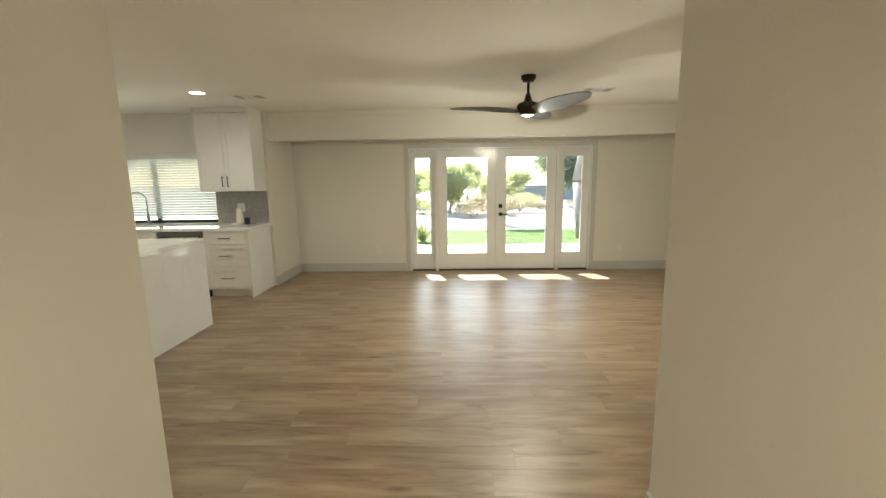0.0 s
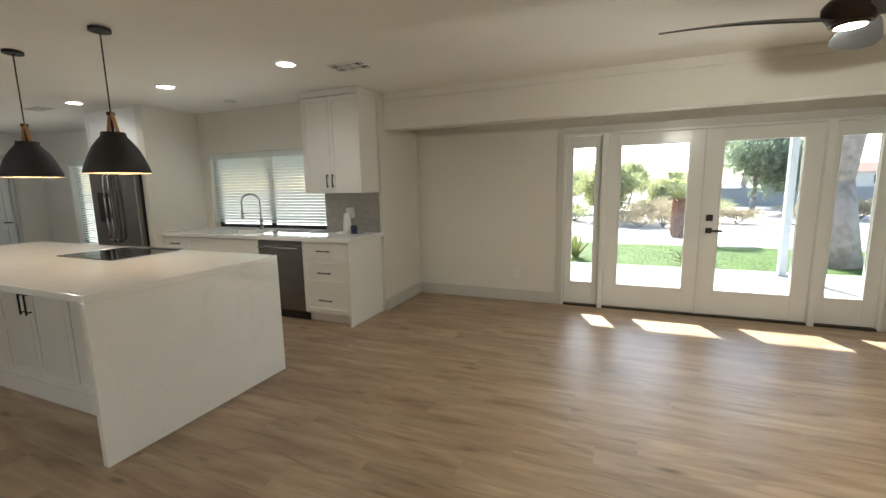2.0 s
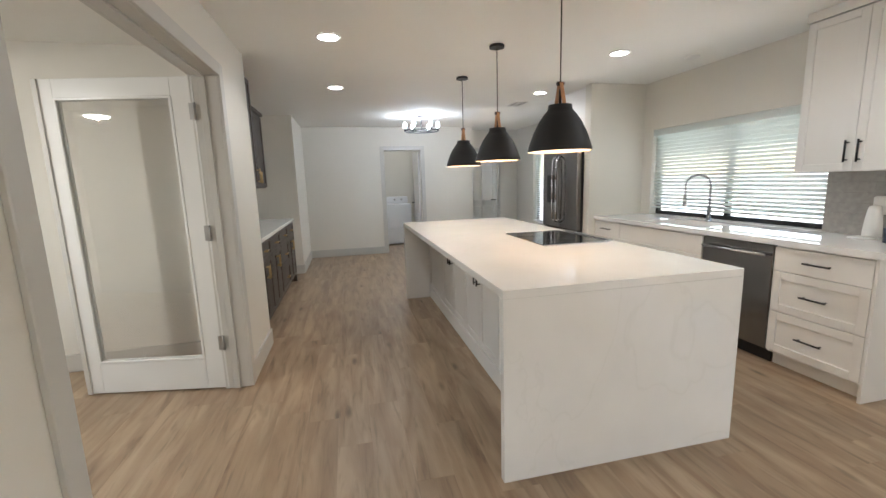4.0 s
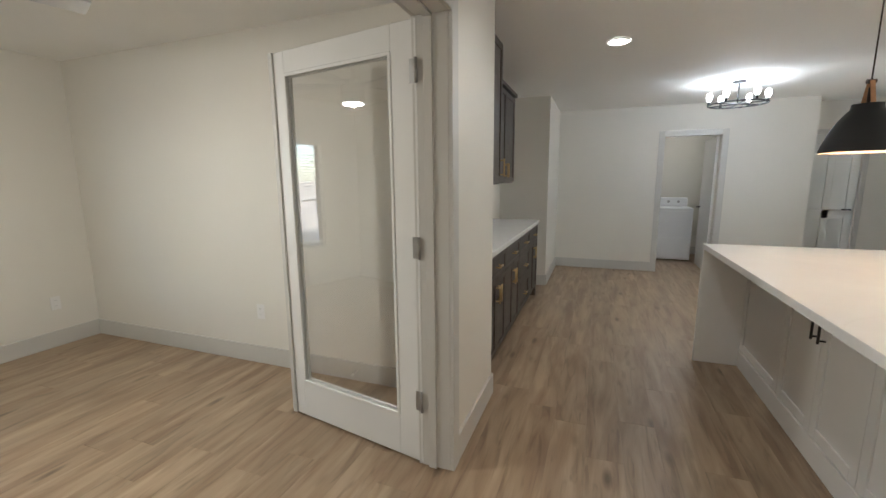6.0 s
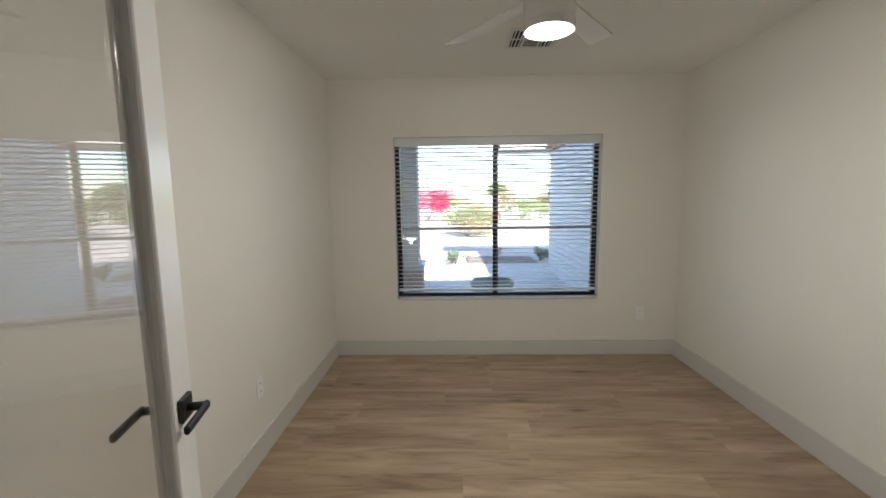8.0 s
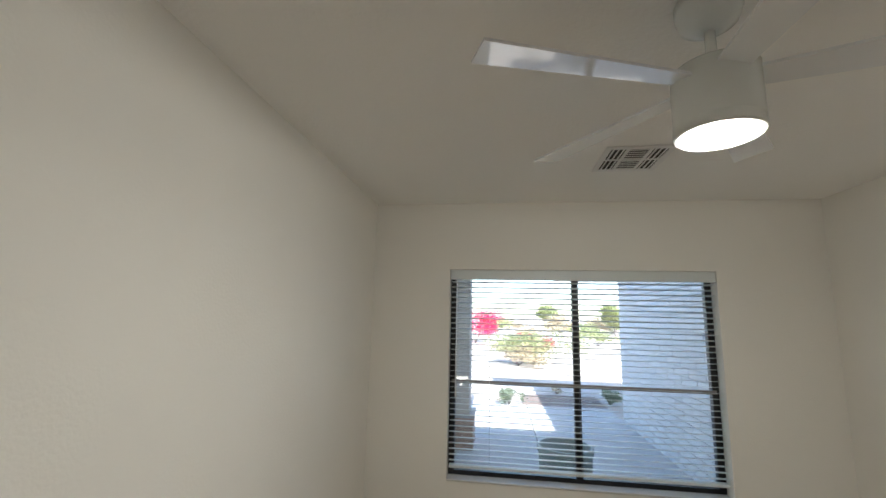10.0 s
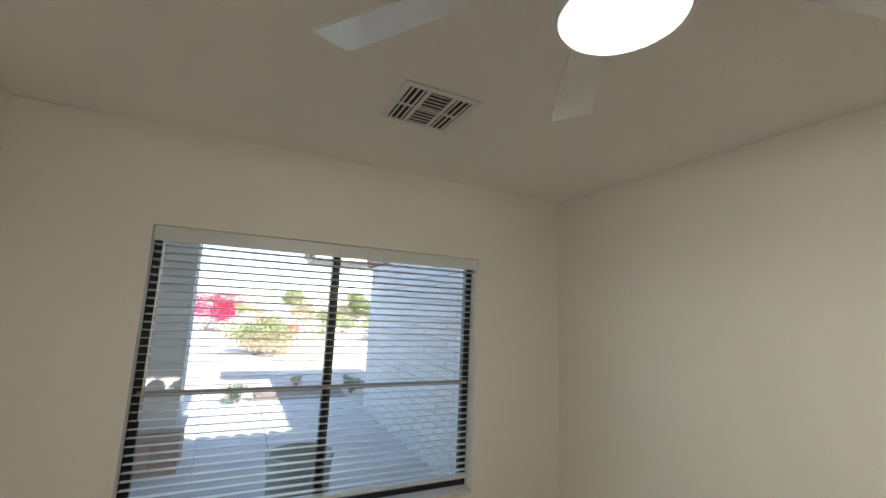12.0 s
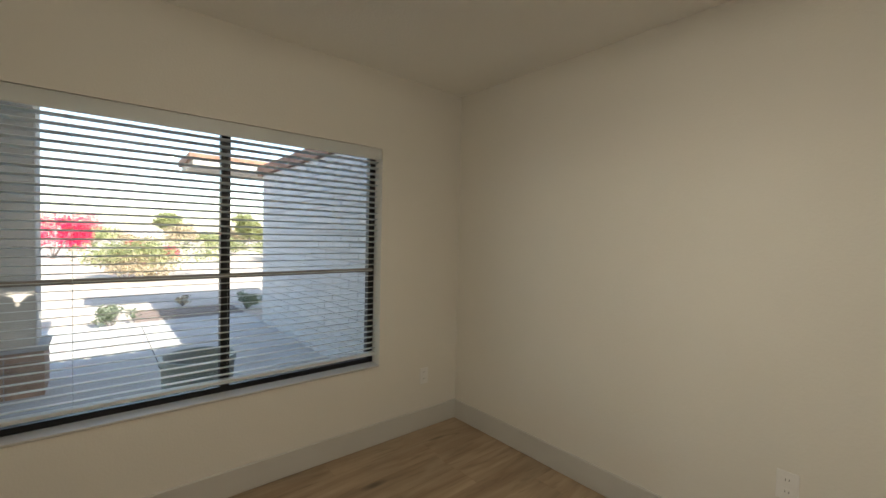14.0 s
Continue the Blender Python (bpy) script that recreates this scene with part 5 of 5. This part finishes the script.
def far_house(x, y, w, d, h, facing):
    hs = thing("far_house", (x, y, GZ), "low distant house with tan walls and a shallow brown roof", "house")
    boxpart("wall", (x - w / 2, x + w / 2, y - d / 2, y + d / 2, GZ, h), STUCCO, hs)
    bm = bmesh.new()
    a = [bm.verts.new(c) for c in ((x - w / 2 - 0.5, y - d / 2 - 0.5, h), (x + w / 2 + 0.5, y - d / 2 - 0.5, h), (x + w / 2 + 0.5, y + d / 2 + 0.5, h), (x - w / 2 - 0.5, y + d / 2 + 0.5, h), (x - w / 2 + 1, y, h + 1.4), (x + w / 2 - 1, y, h + 1.4))]
    for q in ((0, 1, 5, 4), (2, 3, 4, 5), (1, 2, 5), (3, 0, 4), (3, 2, 1, 0)):
        bm.faces.new([a[i] for i in q])
    part("roof", bm, ROOFTILE, hs)
    for k in range(3):
        xx = x - w / 3 + k * w / 3
        yy = y - facing * (d / 2 + 0.01)
        wdw = boxpart("window", (xx - 0.6, xx + 0.6, yy - 0.03, yy + 0.03, 1.0, 2.1), FRAMEBLACK, hs, "dark window")


far_house(30, 84, 16, 9, 2.6, 1)
far_house(-26, 84, 16, 9, 2.6, 1)

# back porch roof and post
porch = thing("back_porch_roof", (1.6, 9.2, 2.3), "flat wooden back porch roof on posts, unseen deck sized to shade", "porch roof")
# Unseen deck, edge set to crop door sun patches, widened to shade kitchen blinds.
boxpart("deck", (-9.0, 9.0, 7.92, 10.62, 2.93, 3.0), STUCCO, porch)
boxpart("edge_beam", (-9.0, 9.0, 10.48, 10.62, 2.90, 2.929), STUCCO, porch)
for x in (-1.5, 3.27, 8.0):
    boxpart("post", (x - 0.05, x + 0.05, 10.50, 10.60, GZ + 0.03, 2.90), POSTPAINT, porch, "pale blue grey square post", bev=0.004)
    boxpart("post_base", (x - 0.075, x + 0.075, 10.475, 10.625, GZ + 0.03, GZ + 0.06), POSTPAINT, porch, bev=0.003)
# house roof
hr = thing("house_roof", (-2.5, 3.0, 2.56), "low clay tiled house roof", "roof")
bm = bmesh.new()
pts = [(-11, 7.9, 2.65), (6, 7.9, 2.65), (6, 3.0, 3.35), (-11, 3.0, 3.35), (-11, -1.6, 2.59), (6, -1.6, 2.59)]
v = [bm.verts.new(p) for p in pts]
w_ = [bm.verts.new((p[0], p[1], 2.565)) for p in pts if p[2] < 3]
bm.faces.new((v[0], v[1], v[2], v[3]))
bm.faces.new((v[3], v[2], v[5], v[4]))
bm.faces.new((w_[0], w_[1], w_[3], w_[2]))
bm.faces.new((v[0], v[1], w_[1], w_[0]))
bm.faces.new((v[4], v[5], w_[3], w_[2]))
bm.faces.new((v[0], v[3], v[4], w_[2], w_[0]))
bm.faces.new((v[1], v[2], v[5], w_[3], w_[1]))
part("roof_slope", bm, ROOFTILE, hr)
bm = bmesh.new()
for i in range(84):
    x = -11 + 17 * (i + 0.5) / 84
    rod(bm, (x, -1.70, 2.52), (x, -1.3, 2.60), 0.09, 8)
tagged(part("eave_tile", bm, ROOFTILE, hr), kind="stuff")

# front wing of white painted brick
wing = thing("brick_wing", (-4.5, -4.0, GZ), "house wing of white painted brick beside the front porch", "building")
boxpart("wall", (-5.6, -3.62, -6.05, -1.545, GZ, 2.30), MORTAR, wing)
WROOF = boxpart("roof", (-6.0, -2.6, -7.3, -6.2, 2.45, 2.55), ROOFTILE, wing, "brown clay tiled roof")
boxpart("soffit", (-5.95, -2.65, -7.25, -6.2, 2.37, 2.45), STUCCO, wing)
boxpart("eave", (-6.0, -3.56, -6.2, -1.98, 2.30, 2.45), ROOFTILE, wing, "brown clay tiled roof edge")
col = thing("porch_column", (-0.95, -4.2, GZ), "pale stucco porch column with a tan brick base", "column")
boxpart("shaft", (-1.15, -0.75, -4.40, -4.00, 0.35, 2.30), STUCCO, col, bev=0.01)
boxpart("base_core", (-1.18, -0.72, -4.43, -3.97, GZ, 0.33), MORTAR, col)
for r in range(5):
    for k in range(2):
        z0 = GZ + 0.005 + r * 0.085
        o_ = -1.20 + k * 0.25
        boxpart("brick", (o_, o_ + 0.24, -4.45, -4.431, z0, z0 + 0.075), TANBRICK, col)
        boxpart("brick", (o_, o_ + 0.24, -3.969, -3.95, z0, z0 + 0.075), TANBRICK, col)
        boxpart("brick", (-1.20, -1.181, -4.43 + k * 0.235, -4.43 + k * 0.235 + 0.225, z0, z0 + 0.075), TANBRICK, col)
boxpart("cap", (-1.22, -0.70, -4.47, -3.93, 0.33, 0.36), CONCRETE, col)
# Unseen slab, widened past the column to block the sun from its shaft.
structure("porch_shade_ceiling", [(-2.3, 6.0, -4.45, -1.72, 2.605, 2.68)], STUCCO)
structure("porch_header", [(-1.15, 6.0, -4.40, -4.0, 2.30, 2.60), (-1.15, -0.75, -4.0, -1.9, 2.36, 2.56)], STUCCO)

for i, (x, y, w, h) in enumerate(((0.05, -26.0, 2.7, 2.2), (-2.7, -17.5, 1.3, 1.1))):
    bush(x, y, w, h, PINK, "flowering shrub covered in pink bracts", 5000, 0.05, "bougainvillea")
for k in range(16):
    x, y = rng.uniform(-14, 6), rng.uniform(-34, -19)
    bush(x, y, rng.uniform(1.2, 2.6), rng.uniform(0.8, 1.7), (LEAFPALE, STRAW)[k % 2], ("pale green desert shrub on gravel", "dry straw coloured desert shrub on gravel")[k % 2], 1200, 0.06)
bush(-2.75, -14.6, 2.6, 1.5, LEAFPALE, "wide pale desert shrub with dry stems on gravel", 3500, 0.045)
bush(-2.2, -14.0, 2.0, 0.8, STRAW, "dry straw coloured desert shrub on gravel", 2500, 0.04)
bush(-2.83, -8.5, 0.3, 0.22, STRAW, "small dry yellow tuft on gravel", 300, 0.02)
# Brown gravel bed, its colour darkened for the wing's shade.
structure("gravel_bed", [(-3.6, -2.0, -8.2, -6.95, GZ, GZ + 0.03)], mat("shaded_brown_rock", (0.16, 0.12, 0.10), 0.95, var=0.4, scale=14, bump=1.0, bscale=22))
for x, y in ((-1.69, -6.9), (-3.75, -7.5)):
    bush(x, y, 0.45, 0.35, LEAF, "small low green plant on gravel", 500, 0.03)
for x, y, h in ((-14, -46, 4.5), (4, -38, 6), (14, -46, 6), (-7.5, -52, 5), (-24, -50, 5)):
    tree(x, y, h, 4.0, 0.12, "green desert tree far across the front yard", LEAFPALE, 7000, 0.12, (0, 0), 3, 0.2)
for k in range(22):
    x, y = rng.uniform(-30, 14), rng.uniform(-60, -36)
    bush(x, y, rng.uniform(3, 5), rng.uniform(1.2, 2.2), (LEAFPALE, LEAF, STRAW)[k % 3], "wide low desert shrub far across the front yard", 700, 0.14)
bm = bmesh.new()
pot = thing("planter_pot", (-2.16, -2.75, GZ + 0.04), "large grey green cylindrical pot on the porch slab", "pot")
lathe(bm, [(0.20, 0), (0.24, 0.06), (0.25, 0.40), (0.265, 0.42), (0.265, 0.47), (0.235, 0.47), (0.225, 0.10)], 32, (-2.16, -2.75, GZ + 0.04))
part("body", bm, mat("pot_glaze", (0.22, 0.26, 0.24), 0.5, var=0.08), pot)

# ---- pieces: bricks and planks ----
brick_me = {}


def piece(kind_, dx, dy, dz, material, bev):
    key = (kind_, round(dx, 4), round(dy, 4), round(dz, 4))
    if key not in brick_me:
        bm = bmesh.new()
        if bev:
            c = bev
            v = []
            for z, e in ((0, 0), (dz - c, 0), (dz, c)):
                v.append([bm.verts.new(p) for p in ((e, e, z), (dx - e, e, z), (dx - e, dy - e, z), (e, dy - e, z))])
            for a, b in zip(v, v[1:]):
                for i in range(4):
                    bm.faces.new((a[i], a[(i + 1) % 4], b[(i + 1) % 4], b[i]))
            bm.faces.new(v[-1])
            bm.faces.new(v[0][::-1])
        else:
            box(bm, 0, dx, 0, dy, 0, dz)
        bmesh.ops.recalc_face_normals(bm, faces=bm.faces)
        me = bpy.data.meshes.new(kind_)
        bm.to_mesh(me)
        bm.free()
        me.materials.append(material)
        brick_me[key] = me
    return brick_me[key]


BL, BH = 0.40, 0.10
for r in range(24):
    y = -6.05 - (0.2 if r % 2 else 0.0)
    while y < -1.53:
        a, b = max(y, -6.05), min(y + BL - 0.01, -1.55)
        if b - a > 0.05:
            o = new("brick", piece("brick", 0.014, b - a, BH - 0.01, BRICK, 0))
            o.parent = wing
            o.location = Vector((-3.62, a, GZ + r * BH + rng.uniform(0, 0.001))) - wing.location
        y += BL

PW, PL = 0.183, 1.22
floor_root = thing("floor", (0, 0, 0), "light oak plank floor with grey brown grain", "floor")
tagged(floor_root, kind="structure")
ROOMS = [(-8.21, 5.15, 2.50, 7.58), (-10.05, 1.74, -1.36, 2.50)]
fv, ff = [], []
count = 0
rows_ = int((7.60 + 1.40) / PW) + 1
for r in range(rows_):
    y0 = -1.40 + r * PW
    off = rng.uniform(0, PL)
    k0 = int((-10.1) / PL) - 1
    for k in range(k0, 6):
        x0 = k * PL + off
        xa, xb, ya, yb = max(x0, -10.1), min(x0 + PL, 5.25), y0, min(y0 + PW, 7.60)
        if xb - xa < 0.03:
            continue
        cx, cy = (xa + xb) / 2, (ya + yb) / 2
        if cx > 2.7 and cy < 3.5 or cx < -8.9 and cy < 2.8 or -8.0 < cx < -4.6 and cy < 1.5:
            continue
        near = (-4.6 < cx < 2.6 and 2.2 < cy < 6.0) or (-3.7 < cx < -0.6 and cy <= 2.2)
        if near and count < 300:
            o = new("plank", piece("plank", xb - xa, yb - ya, 0.006, PLANK, 0.0008))
            o.parent = floor_root
            o.location = (xa, ya, -0.006)
            count += 1
        else:
            n0 = len(fv)
            e = 0.0008
            for z, q in ((-0.006, 0), (-0.0008, 0), (0, e)):
                fv += [(xa + q, ya + q, z), (xb - q, ya + q, z), (xb - q, yb - q, z), (xa + q, yb - q, z)]
            for s in (0, 4):
                for i in range(4):
                    ff.append((n0 + s + i, n0 + s + (i + 1) % 4, n0 + s + 4 + (i + 1) % 4, n0 + s + 4 + i))
            ff.append((n0 + 8, n0 + 9, n0 + 10, n0 + 11))
me = bpy.data.meshes.new("planks")
me.from_pydata(fv, [], ff)
me.materials.append(PLANK)
ob = new("planks", me)
ob.parent = floor_root
tagged(ob, kind="stuff")
